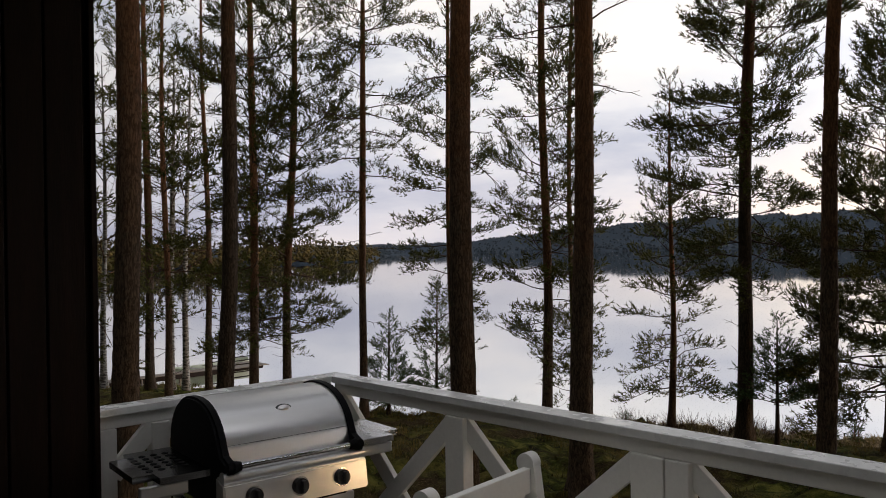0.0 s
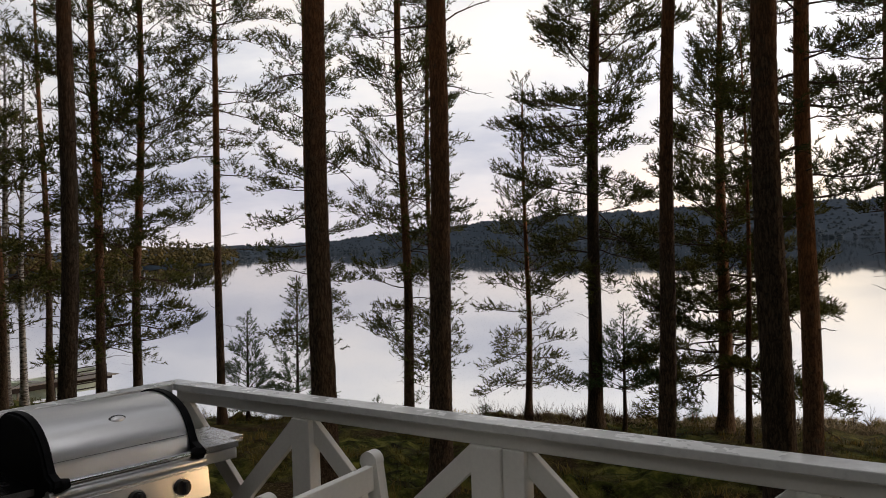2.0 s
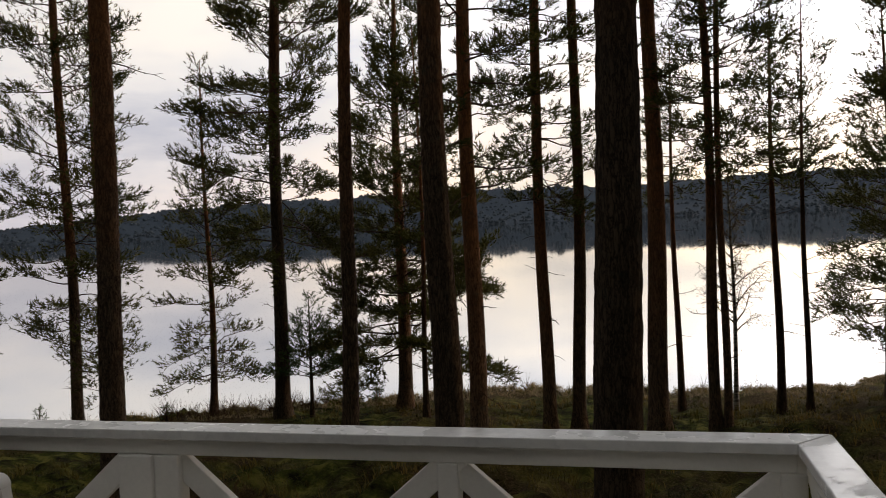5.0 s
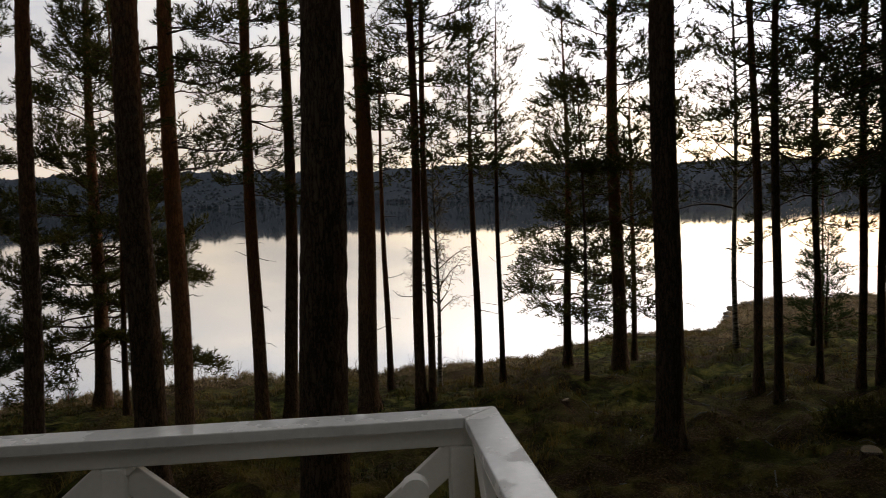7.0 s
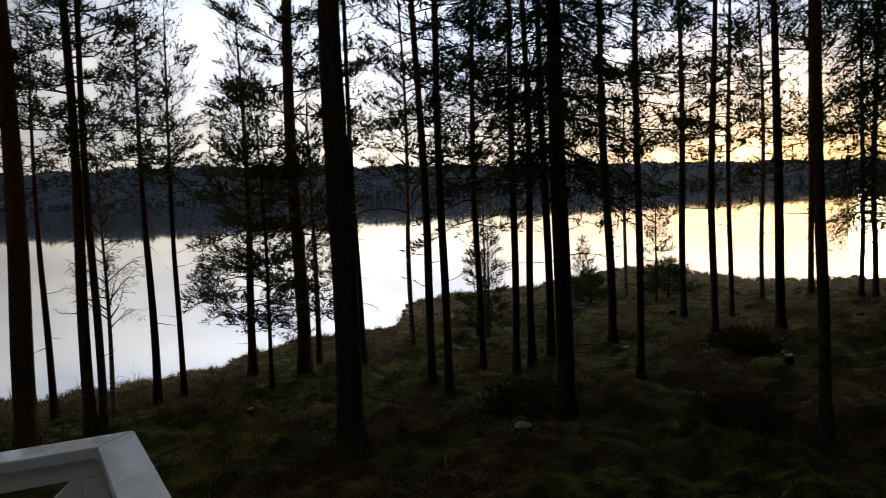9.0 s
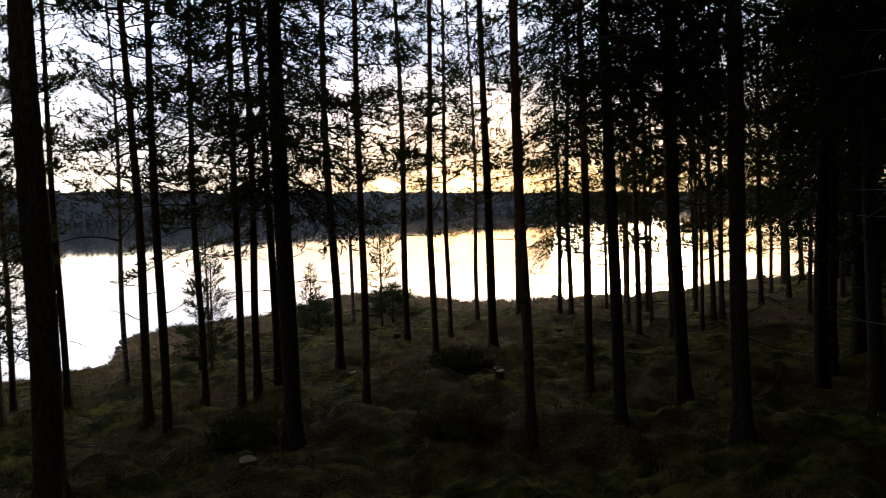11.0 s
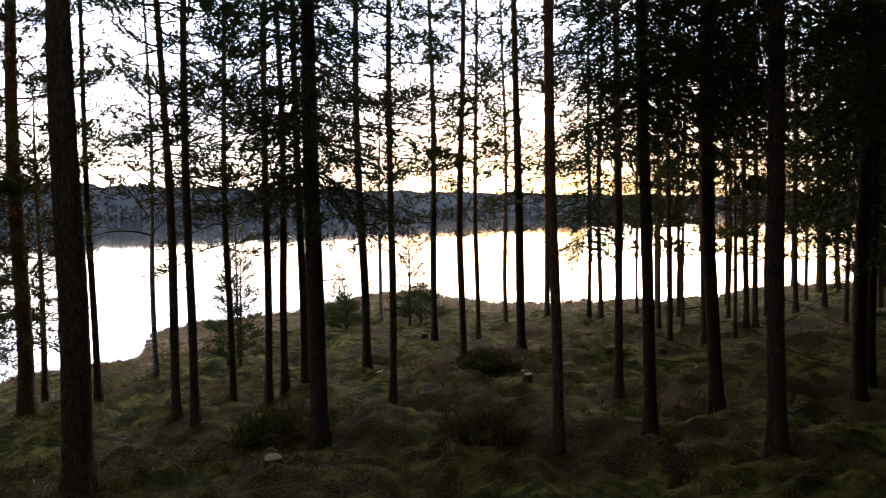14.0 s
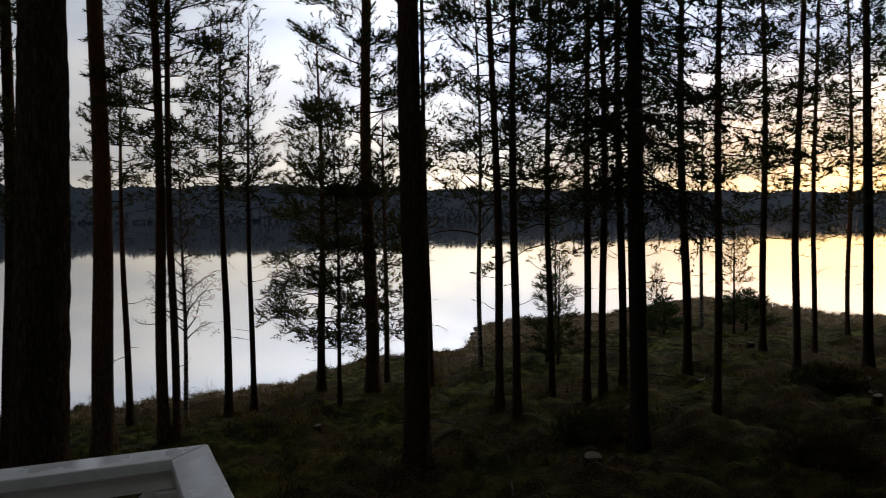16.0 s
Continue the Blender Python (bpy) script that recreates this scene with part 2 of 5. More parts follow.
M["steel"] = brushed_steel()
M["wet_steel"] = speckled("wet_stainless_steel", (0.42, 0.42, 0.43), (0.6, 0.6, 0.6), 9.0, 0.16, 1.0, bump=0.5, depth=0.004, fine=6)
# wet steel with the cabin's dark reflection put into its colour, for the near table
M["dark_reflecting_steel"] = speckled("dark_reflecting_wet_steel", (0.12, 0.12, 0.125), (0.22, 0.22, 0.22), 9.0, 0.2, 1.0, bump=0.3, depth=0.002, fine=6)
M["chrome"] = speckled("polished_steel", (0.62, 0.62, 0.62), (0.7, 0.7, 0.7), 5.0, 0.1, 1.0, bump=0.0)
M["black_enamel"] = speckled("black_enamel", (0.004, 0.004, 0.005), (0.009, 0.009, 0.01), 8.0, 0.5, bump=0.15, depth=0.001, gloss=0.04)
M["black_plastic"] = speckled("black_plastic", (0.012, 0.012, 0.013), (0.03, 0.03, 0.03), 8.0, 0.4, bump=0.1, depth=0.001)
M["rubber"] = speckled("black_rubber", (0.015, 0.015, 0.015), (0.035, 0.035, 0.035), 12.0, 0.8)


def lake_water():
    mat, n, l, b = material("lake_water", 0.03)
    depth = ramp_node(n, l, noise_node(n, l, 0.02, 3).outputs["Fac"], [(0.3, (0.012, 0.018, 0.024)), (0.7, (0.02, 0.027, 0.032))])
    l.new(depth.outputs["Color"], b.inputs["Base Color"])
    b.inputs["IOR"].default_value = 14.0
    swell = noise_node(n, l, 0.6, 2, 0.5, (1, 1, 1))
    bump_node(n, l, b, swell.outputs["Fac"], 0.02, 0.02)
    # a streak that the wind ruffles, far out
    tc, place, off = n.new("ShaderNodeTexCoord"), n.new("ShaderNodeMapping"), n.new("ShaderNodeVectorMath")
    place.vector_type = "TEXTURE"
    place.inputs["Location"].default_value, place.inputs["Rotation"].default_value, place.inputs["Scale"].default_value = (-92.0, 212.0, 0.0), (0, 0, radians(8)), (34.0, 26.0, 1.0)
    off.operation = "LENGTH"
    l.new(tc.outputs["Object"], place.inputs["Vector"])
    l.new(place.outputs["Vector"], off.inputs[0])
    edge = noise_node(n, l, 0.09, 4, 0.6, (0.5, 2.0, 1))
    total = n.new("ShaderNodeMath")
    total.operation = "ADD"
    l.new(off.outputs["Value"], total.inputs[0])
    l.new(edge.outputs["Fac"], total.inputs[1])
    ruffle = n.new("ShaderNodeMapRange")
    for sock, v in (("From Min", 1.15), ("From Max", 1.35), ("To Min", 0.32), ("To Max", 0.03)):
        ruffle.inputs[sock].default_value = v
    l.new(total.outputs["Value"], ruffle.inputs["Value"])
    l.new(ruffle.outputs["Result"], b.inputs["Roughness"])
    return mat


def forest_floor():
    mat, n, l, b = material("forest_floor", 0.95, 0.0, 0.03)
    patch, mid, fine = noise_node(n, l, 0.35, 5, 0.6), noise_node(n, l, 2.3, 6, 0.65), noise_node(n, l, 28, 6, 0.7)
    moss = ramp_node(n, l, mid.outputs["Fac"], [(0.38, (0.006, 0.007, 0.002)), (0.5, (0.046, 0.058, 0.009)), (0.62, (0.17, 0.16, 0.032))])
    litter = ramp_node(n, l, fine.outputs["Fac"], [(0.32, (0.008, 0.004, 0.002)), (0.53, (0.06, 0.036, 0.017)), (0.7, (0.2, 0.135, 0.075))])
    where = ramp_node(n, l, patch.outputs["Fac"], [(0.42, (0.12, 0.12, 0.12)), (0.6, (0.85, 0.85, 0.85))])
    col = mix_node(n, l, where.outputs["Color"], moss.outputs["Color"], litter.outputs["Color"])
    # the wooded slopes across the lake, with distance haze put into their bluish colour
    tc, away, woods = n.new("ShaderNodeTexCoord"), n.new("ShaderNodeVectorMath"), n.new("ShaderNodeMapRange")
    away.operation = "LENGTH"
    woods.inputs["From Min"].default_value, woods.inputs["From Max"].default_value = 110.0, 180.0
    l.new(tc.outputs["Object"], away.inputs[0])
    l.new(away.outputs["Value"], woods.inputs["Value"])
    hazed_canopy = ramp_node(n, l, patch.outputs["Fac"], [(0.3, (0.016, 0.024, 0.034)), (0.7, (0.028, 0.038, 0.05))])
    col = mix_node(n, l, woods.outputs["Result"], col.outputs["Color"], hazed_canopy.outputs["Color"])
    l.new(col.outputs["Color"], b.inputs["Base Color"])
    relief = mix_node(n, l, 0.5, mid.outputs["Fac"], fine.outputs["Fac"])
    bump_node(n, l, b, relief.outputs["Color"], 1.0, 0.12)
    return mat


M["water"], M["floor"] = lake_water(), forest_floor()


# ---------------------------------------------------------------- building helpers
def mesh_of(name, verts, faces, mat, smooth=False):
    """A mesh from arrays: verts (n, 3), faces (m, k) with k corners each."""
    verts, faces = np.asarray(verts, np.float32), np.asarray(faces, np.int32)
    me = bpy.data.meshes.new(name)
    m, k = faces.shape
    me.vertices.add(len(verts))
    me.vertices.foreach_set("co", verts.ravel())
    me.loops.add(m * k)
    me.loops.foreach_set("vertex_index", faces.ravel())
    me.polygons.add(m)
    me.polygons.foreach_set("loop_start", np.arange(0, m * k, k, dtype=np.int32))
    me.update(calc_edges=True)
    if smooth:
        me.polygons.foreach_set("use_smooth", np.ones(m, bool))
    me.materials.append(mat)
    return me


def under(ob, parent):
    ob.parent = parent
    return ob


def thing(name, x, y, z, label, category, group="", rz=0.0, kind=""):
    ob = new(name)
    ob.empty_display_size = 0.1
    ob.matrix_world = pose(x, y, z, 0, 0, rz)
    return tagged(ob, label, category, group, kind)


def part(name, bm, mat, parent, label="", smooth=False):
    me = bpy.data.meshes.new(name)
    bm.to_mesh(me)
    bm.free()
    me.materials.append(mat)
    if smooth:
        me.polygons.foreach_set("use_smooth", np.ones(len(me.polygons), bool))
        me.set_sharp_from_angle(angle=radians(38))
    ob = new(name, me)
    ob.parent = parent
    return tagged(ob, label) if label else ob


def block(x0, x1, y0, y1, z0, z1, bevel=0.004, bm=None):
    bm = bm or bmesh.new()
    made = bmesh.ops.create_cube(bm, size=1, matrix=Matrix.LocRotScale(((x0 + x1) / 2, (y0 + y1) / 2, (z0 + z1) / 2), None, (x1 - x0, y1 - y0, z1 - z0)))
    if bevel:
        edges = list({e for v in made["verts"] for e in v.link_edges})
        bmesh.ops.bevel(bm, geom=edges, offset=bevel, segments=2, affect="EDGES", profile=0.5)
    return bm


def beam(a, b, w, t, up=(0, 0, 1), bevel=0.003, bm=None):
    """A squared timber from a to b: w across, t along up."""
    bm = bm or bmesh.new()
    a, b, up = Vector(a), Vector(b), Vector(up)
    d = (b - a).normalized()
    side = d.cross(up).normalized()
    top = side.cross(d)
    rot = Matrix((side, d, top)).transposed().to_4x4()
    made = bmesh.ops.create_cube(bm, size=1, matrix=Matrix.Translation((a + b) / 2) @ rot @ Matrix.Diagonal((w, (b - a).length, t, 1)))
    if bevel:
        edges = list({e for v in made["verts"] for e in v.link_edges})
        bmesh.ops.bevel(bm, geom=edges, offset=bevel, segments=2, affect="EDGES", profile=0.5)
    return bm


def rod(a, b, r, r2=None, sides=14, bm=None):
    bm = bm or bmesh.new()
    a, b = Vector(a), Vector(b)
    rot = (b - a).to_track_quat("Z", "Y").to_matrix().to_4x4()
    bmesh.ops.create_cone(bm, cap_ends=True, segments=sides, radius1=r, radius2=r if r2 is None else r2, depth=(b - a).length,
                          matrix=Matrix.Translation((a + b) / 2) @ rot)
    return bm


def prism(outline, y0, y1, bm=None):
    """An outline in x and z, drawn out along y."""
    bm = bm or bmesh.new()
    a = [bm.verts.new((x, y0, z)) for x, z in outline]
    b = [bm.verts.new((x, y1, z)) for x, z in outline]
    n = len(outline)
    bm.faces.new(a)
    bm.faces.new(b[::-1])
    for i in range(n):
        bm.faces.new((a[i], b[i], b[(i + 1) % n], a[(i + 1) % n]))
    bmesh.ops.recalc_face_normals(bm, faces=bm.faces)
    return bm


def tube(points, radii, sides):
    """Verts and quads of a round tube along points."""
    p, r = np.asarray(points, float), np.asarray(radii, float)
    d = np.gradient(p, axis=0)
    d /= np.linalg.norm(d, axis=1, keepdims=True) + 1e-9
    ref = np.where(np.abs(d[:, 2:3]) > 0.9, np.array([[1.0, 0, 0]]), np.array([[0, 0, 1.0]]))
    u = np.cross(d, ref)
    u /= np.linalg.norm(u, axis=1, keepdims=True) + 1e-9
    w = np.cross(d, u)
    a = np.arange(sides) * 2 * np.pi / sides
    ring = np.cos(a)[None, :, None] * u[:, None] + np.sin(a)[None, :, None] * w[:, None]
    verts = (p[:, None] + ring * r[:, None, None]).reshape(-1, 3)
    i, j = np.meshgrid(np.arange(len(p) - 1), np.arange(sides), indexing="ij")
    k = (j + 1) % sides
    quads = np.stack([i * sides + j, i * sides + k, (i + 1) * sides + k, (i + 1) * sides + j], -1).reshape(-1, 4)
    return verts, quads


class Pile:
    """Gathers pieces of geometry with faces of one size."""

    def __init__(self):
        self.v, self.f, self.n = [], [], 0

    def add(self, verts, faces):
        self.v.append(verts)
        self.f.append(faces + self.n)
        self.n += len(verts)

    def mesh(self, name, mat, smooth=False):
        return mesh_of(name, np.concatenate(self.v), np.concatenate(self.f), mat, smooth)


# ---------------------------------------------------------------- the lie of the land
SHORE_AZ = [-180, -120, -90, -70, -62, -56, -50, -47, -35, -26, -15, -9, 4, 12.6, 15, 19, 24, 26.2, 27.1, 28.5, 31, 34.5, 38, 40, 43, 46, 48, 50, 52.5, 54, 58, 62, 66, 68, 71, 75, 80, 90, 105, 130, 180]
SHORE_R = [400, 90, 40, 31, 27, 23.5, 21.9, 21.5, 20.5, 20, 20.3, 20.6, 20.2, 21.2, 22.6, 24.8, 25.8, 26.3, 31, 33.3, 34, 35.3, 37.8, 41, 44, 43, 40.8, 39, 37.8, 38.2, 39.6, 41, 43.5, 48, 51, 55, 60, 75, 200, 400, 400]
SLOPE_AZ = [20, 24, 28, 32, 36, 40, 44, 48, 50]
SLOPE_R = [24.8, 25.4, 27, 29.5, 32.5, 35.5, 38, 39.5, 40]
FAR_AZ = [-180, -100, -85, -72, -60, -54, -51.5, -49, -30, 0, 50, 100, 130, 180]
FAR_R = [401, 130, 190, 240, 310, 370, 430, 1500, 1150, 1000, 1000, 1000, 401, 401]
RIDGE_AZ = [-180, -60, -50, -44, -38, -32, -25, -10, 0, 10, 18, 25, 35, 45, 55, 65, 75, 100, 180]
RIDGE_DEG = [0.3, 0.35, 0.45, 0.8, 1.55, 1.95, 2.2, 2.3, 2.05, 2.3, 2.2, 1.9, 1.7, 1.4, 1.1, 0.75, 0.7, 0.6, 0.3]


def lie(x, y):
    """The height of the land, without its small bumps."""
    a, r = np.degrees(np.arctan2(x, y)), np.hypot(x, y)
    wob = 0.5 * np.sin(a * 1.7) + 0.35 * np.sin(a * 4.3 + 1.0) + 0.2 * np.sin(a * 9.1)
    rs = np.interp(a, SHORE_AZ, SHORE_R) + wob * 0.6
    rf = np.interp(a, FAR_AZ, FAR_R) + wob * 6
    foot = np.minimum(rs, np.interp(a, SLOPE_AZ, SLOPE_R, left=1e3, right=1e3))          # where the slope ends and the marshy shelf begins
    near = -1.15 + (WATER + 0.24 + 1.15) * np.clip(r / foot, 0, 1) ** 0.9
    bank = near - np.clip((r - rs) / 0.9, 0, 1) * 0.55 - np.clip((r - rs) / 25, 0, 1) * 2.0
    ridge = np.tan(np.radians(np.interp(a, RIDGE_AZ, RIDGE_DEG))) * 1650 + 1.5 - WATER
    ridge = ridge * (0.93 + 0.07 * np.sin(a * 0.9) * np.sin(a * 2.3 + 2))
    start = np.maximum(rf, 900)
    rise = np.clip((r - start) / 650, 0, 1)
    far = WATER + 0.6 + np.clip((r - rf) / 60, 0, 1) * 2.5 + ridge * rise * rise * (3 - 2 * rise)
    land = np.where(r < rf, bank, np.maximum(far, bank + 0.5))
    return np.where(rf - rs < 2, np.where(r < 60, near, -1.3 + 0.004 * (r - 60)), land)


def lattice(x, y, seed):
    """Smooth random heights from 0 to 1 on a unit grid."""
    i, j = np.floor(x), np.floor(y)
    u, v = x - i, y - j
    u, v = u * u * (3 - 2 * u), v * v * (3 - 2 * v)

    def at(p, q):
        h = np.sin(p * 127.1 + q * 311.7 + seed * 74.7) * 43758.5453
        return h - np.floor(h)

    return (at(i, j) * (1 - u) + at(i + 1, j) * u) * (1 - v) + (at(i, j + 1) * (1 - u) + at(i + 1, j + 1) * u) * v


def bumps(x, y):
    return (0.22 * lattice(x * 0.9, y * 0.9, 1) ** 2 + 0.22 * lattice(x * 2.1 + 0.4, y * 2.1, 2) ** 2 + 0.11 * lattice(x * 4.6, y * 4.6 + 0.3, 3) + 0.07 * lattice(x * 9.1 + 0.7, y * 9.1, 4) - 0.16
            + 0.09 * np.sin(0.9 * x + 1.3 * np.sin(0.7 * y)) * np.cos(0.8 * y + 0.6) + 0.05 * np.sin(2.3 * x + y) * np.sin(1.9 * y - 0.7 * x)
            + 0.06 * np.sin(5.1 * x + 2 * np.sin(3.3 * y)) * np.sin(4.7 * y + 1.0)
            + 0.03 * np.sin(9.3 * x + 2.2 * np.sin(5.9 * y)) * np.sin(8.1 * y + 1.5 * np.sin(4.3 * x)))


def ground_at(x, y):
    x, y = np.asarray(x, float), np.asarray(y, float)
    r = np.hypot(x, y)
    calm = np.clip((np.interp(np.degrees(np.arctan2(x, y)), SHORE_AZ, SHORE_R) - r) / 7, 0.3, 1)          # flatter towards the water
    return lie(x, y) + (bumps(x, y) - 0.05) * calm * np.clip((r - 3) / 3, 0, 1) * np.clip((140 - r) / 60, 0, 1)


# ---------------------------------------------------------------- ground, lake, distance
def build_ground():
    a = np.radians(np.concatenate([np.arange(-180, -82, 3.5), np.arange(-82, 112, 0.7), np.arange(112, 180, 3.5)]))
    r = np.concatenate([[0.6], np.linspace(1.2, 3.2, 8), 3.3 * 1.019 ** np.arange(0, 144), 50 * 1.045 ** np.arange(0, 105)])
    aa, rr = np.meshgrid(a, r, indexing="ij")
    x, y = rr * np.sin(aa), rr * np.cos(aa)
    verts = np.stack([x, y, ground_at(x, y)], -1).reshape(-1, 3)
    n, m = len(a), len(r)
    i, j = np.meshgrid(np.arange(n), np.arange(m - 1), indexing="ij")
    k = (i + 1) % n
    quads = np.stack([i * m + j, i * m + j + 1, k * m + j + 1, k * m + j], -1).reshape(-1, 4)
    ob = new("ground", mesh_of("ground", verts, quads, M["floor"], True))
    tagged(ob, "mossy forest floor sloping down to the lake", "ground", kind="structure")
    bm = bmesh.new()
    bmesh.ops.create_circle(bm, cap_ends=True, segments=96, radius=2400, matrix=Matrix.Translation((0, 0, WATER)))
    me = bpy.data.meshes.new("water")
    bm.to_mesh(me)
    bm.free()
    me.materials.append(M["water"])
    tagged(new("water", me), "still lake mirroring the evening sky", "lake", kind="structure")


build_ground()


def hazed_far_forest():
    """Woods on the other shores: stacks of ragged tiers, too many to count."""
    rng = np.random.default_rng(5)
    pile = Pile()

    def spire(x, y, z, h, w, tiers, sides):
        for t in range(tiers):
            z0, z1 = h * (0.12 + 0.8 * t / tiers), h * (0.12 + 0.88 * (t + 1.5) / (tiers + 0.5))
            rad = w * (1 - 0.8 * t / tiers) * rng.uniform(0.7, 1.2, sides)
            ang = np.arange(sides) * 2 * np.pi / sides + rng.uniform(0, 6)
            ring = np.stack([x + rad * np.cos(ang), y + rad * np.sin(ang), z + z0 + rng.uniform(-0.04, 0.04, sides) * h], -1)
            verts = np.concatenate([ring, [[x, y, z + min(z1, h)]]])
            idx = np.arange(sides)
            pile.add(verts, np.stack([idx, (idx + 1) % sides, np.full(sides, sides)], -1))

    for _ in range(6500):
        a = rng.uniform(-51, 104)
        r = np.interp(a, FAR_AZ, FAR_R) + 4 + 750 * rng.uniform() ** 1.6
        x, y = r * math.sin(radians(a)), r * math.cos(radians(a))
        spire(x, y, float(lie(x, y)) - 2.6, rng.uniform(5.4, 7.6), rng.uniform(4.0, 6.5), 2, 5)
    ob = new("far_woods", pile.mesh("far_woods", M["hazed_far_trees"]))
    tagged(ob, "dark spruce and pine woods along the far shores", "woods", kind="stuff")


hazed_far_forest()


def point_wood():
    """Pines and birches on the low point across the bay, too many to count."""
    rng = np.random.default_rng(15)
    pile = Pile()
    for _ in range(560):
        a = rng.uniform(-88, -50.9)
        r = np.interp(a, FAR_AZ, FAR_R) - 1 + 60 * rng.uniform() ** 2.2
        x, y = r * math.sin(radians(a)), r * math.cos(radians(a))
        z, h = float(lie(x, y)), rng.uniform(6.5, 12.5) * min(1.0, 0.55 + (-50.5 - a) * 0.09)
        for t in range(14):
            q = rng.uniform(0.04, 0.95) if t else 0.93
            wide = (1.0 - 0.6 * q) * rng.uniform(0.7, 1.5)
            c = np.array([x, y, z + h * q]) + rng.normal(size=3) * np.array([1.0, 1.0, 0.2])
            ang = np.arange(6) * np.pi / 3 + rng.uniform(0, 6)
            ring = c + np.stack([np.cos(ang) * wide, np.sin(ang) * wide, rng.uniform(-0.9, 0.3, 6)], -1) * rng.uniform(0.6, 1.2, (6, 1))
            verts = np.concatenate([ring, [c + [0, 0, wide * 0.8]], [c - [0, 0, wide * 0.5]]])
            k = np.arange(6)
            pile.add(verts, np.concatenate([np.stack([k, (k + 1) % 6, np.full(6, 6)], -1), np.stack([(k + 1) % 6, k, np.full(6, 7)], -1)]))
    tagged(new("point_woods", pile.mesh("point_woods", M["point_trees"])), "olive-brown mixed wood on the point across the bay", "woods", kind="stuff")


point_wood()


def blocking_wood():
    """Added, mostly unseen wood blocking low sky behind the cabin, too many to count."""
    rng = np.random.default_rng(64)
    pile = Pile()
    for i in range(540):
        a, r = (radians(rng.uniform(106, 262)), rng.uniform(10, 50)) if i < 420 else (radians(rng.uniform(82, 114)), rng.uniform(42, 75))
        x, y = r * math.sin(a), r * math.cos(a)
        z, h, w = float(lie(x, y)), rng.uniform(13, 20), rng.uniform(1.8, 2.9)
        for t in range(9):
            z0, z1 = h * (0.1 + 0.85 * t / 9), h * min(1.0, 0.1 + 0.9 * (t + 1.9) / 9)
            rad = w * (1 - 0.85 * t / 9) * rng.uniform(0.55, 1.25, 9)
            ang = np.arange(9) * 2 * np.pi / 9 + rng.uniform(0, 6)
            ring = np.stack([x + rad * np.cos(ang), y + rad * np.sin(ang), z + z0 + rng.uniform(-0.03, 0.03, 9) * h], -1)
            idx = np.arange(9)
            pile.add(np.concatenate([ring, [[x, y, z + z1]]]), np.stack([idx, (idx + 1) % 9, np.full(9, 9)], -1))
        stem, quads = tube([(x, y, z - 0.2), (x, y, z + h * 0.4)], [0.16, 0.1], 6)
        pile.add(stem, np.concatenate([quads[:, :3], quads[:, [0, 2, 3]]]))
    tagged(new("sky_blocking_wood", pile.mesh("sky_blocking_wood", M["spruce_needles"])), "dark closed spruce wood, mostly unseen, added to block the low sky", "woods", kind="stuff")


blocking_wood()


# ---------------------------------------------------------------- trees
def tuft_template(kind, count, rng):
    """Needles of one shoot of unit length along +z, as loose triangles (count, 3, 3)."""
    t = rng.uniform(0.0, 1.0, count) ** (0.8 if kind == "pine" else 1.0)
    a = rng.uniform(0, 2 * np.pi, count)
    if kind == "pine":
        open_, long_, wide = rng.uniform(0.3, 1.0, count), rng.uniform(0.36, 0.52, count), {8: 0.12, 10: 0.1, 12: 0.085}[count]
    else:
        open_, long_, wide = rng.uniform(0.5, 1.2, count), rng.uniform(0.26, 0.40, count), 0.095
    flat = 0.85 if kind == "pine" else 0.55
    d = np.stack([np.sin(open_) * np.cos(a), np.sin(open_) * np.sin(a) * flat, np.cos(open_)], -1)
    side = np.cross(d, rng.normal(size=(count, 3)))
    side /= np.linalg.norm(side, axis=1, keepdims=True)
    base = np.stack([0 * t, 0 * t, t], -1)
    tip = base + d * long_[:, None]
    return np.stack([base - side * wide / 2, base + side * wide / 2, tip], 1)


TEMPLATES = {(k, c): [tuft_template(k, c, np.random.default_rng(40 + i)) for i in range(5)] for k in ("pine", "spruce") for c in (8, 10, 12)}


def tufts_mesh(name, kind, count, pos, way, size, mat, rng):
    """All shoots of a crown as one mesh."""
    pos, way, size = np.array(pos), np.array(way), np.array(size)
    way = way / (np.linalg.norm(way, axis=1, keepdims=True) + 1e-9)
    u = np.cross(way, rng.normal(size=way.shape) * 0.5 + np.array([0, 0, 1.0]))
    u /= np.linalg.norm(u, axis=1, keepdims=True) + 1e-9
    w = np.cross(way, u)
    pick = rng.integers(0, 5, len(pos))
    tmpl = np.stack(TEMPLATES[(kind, count)])[pick]                       # n, count, 3, 3
    v = tmpl[..., 0:1] * u[:, None, None] + tmpl[..., 1:2] * w[:, None, None] + tmpl[..., 2:3] * way[:, None, None]
    v = v * size[:, None, None, None] + pos[:, None, None]
    v = v.reshape(-1, 3)
    return mesh_of(name, v, np.arange(len(v)).reshape(-1, 3), mat)


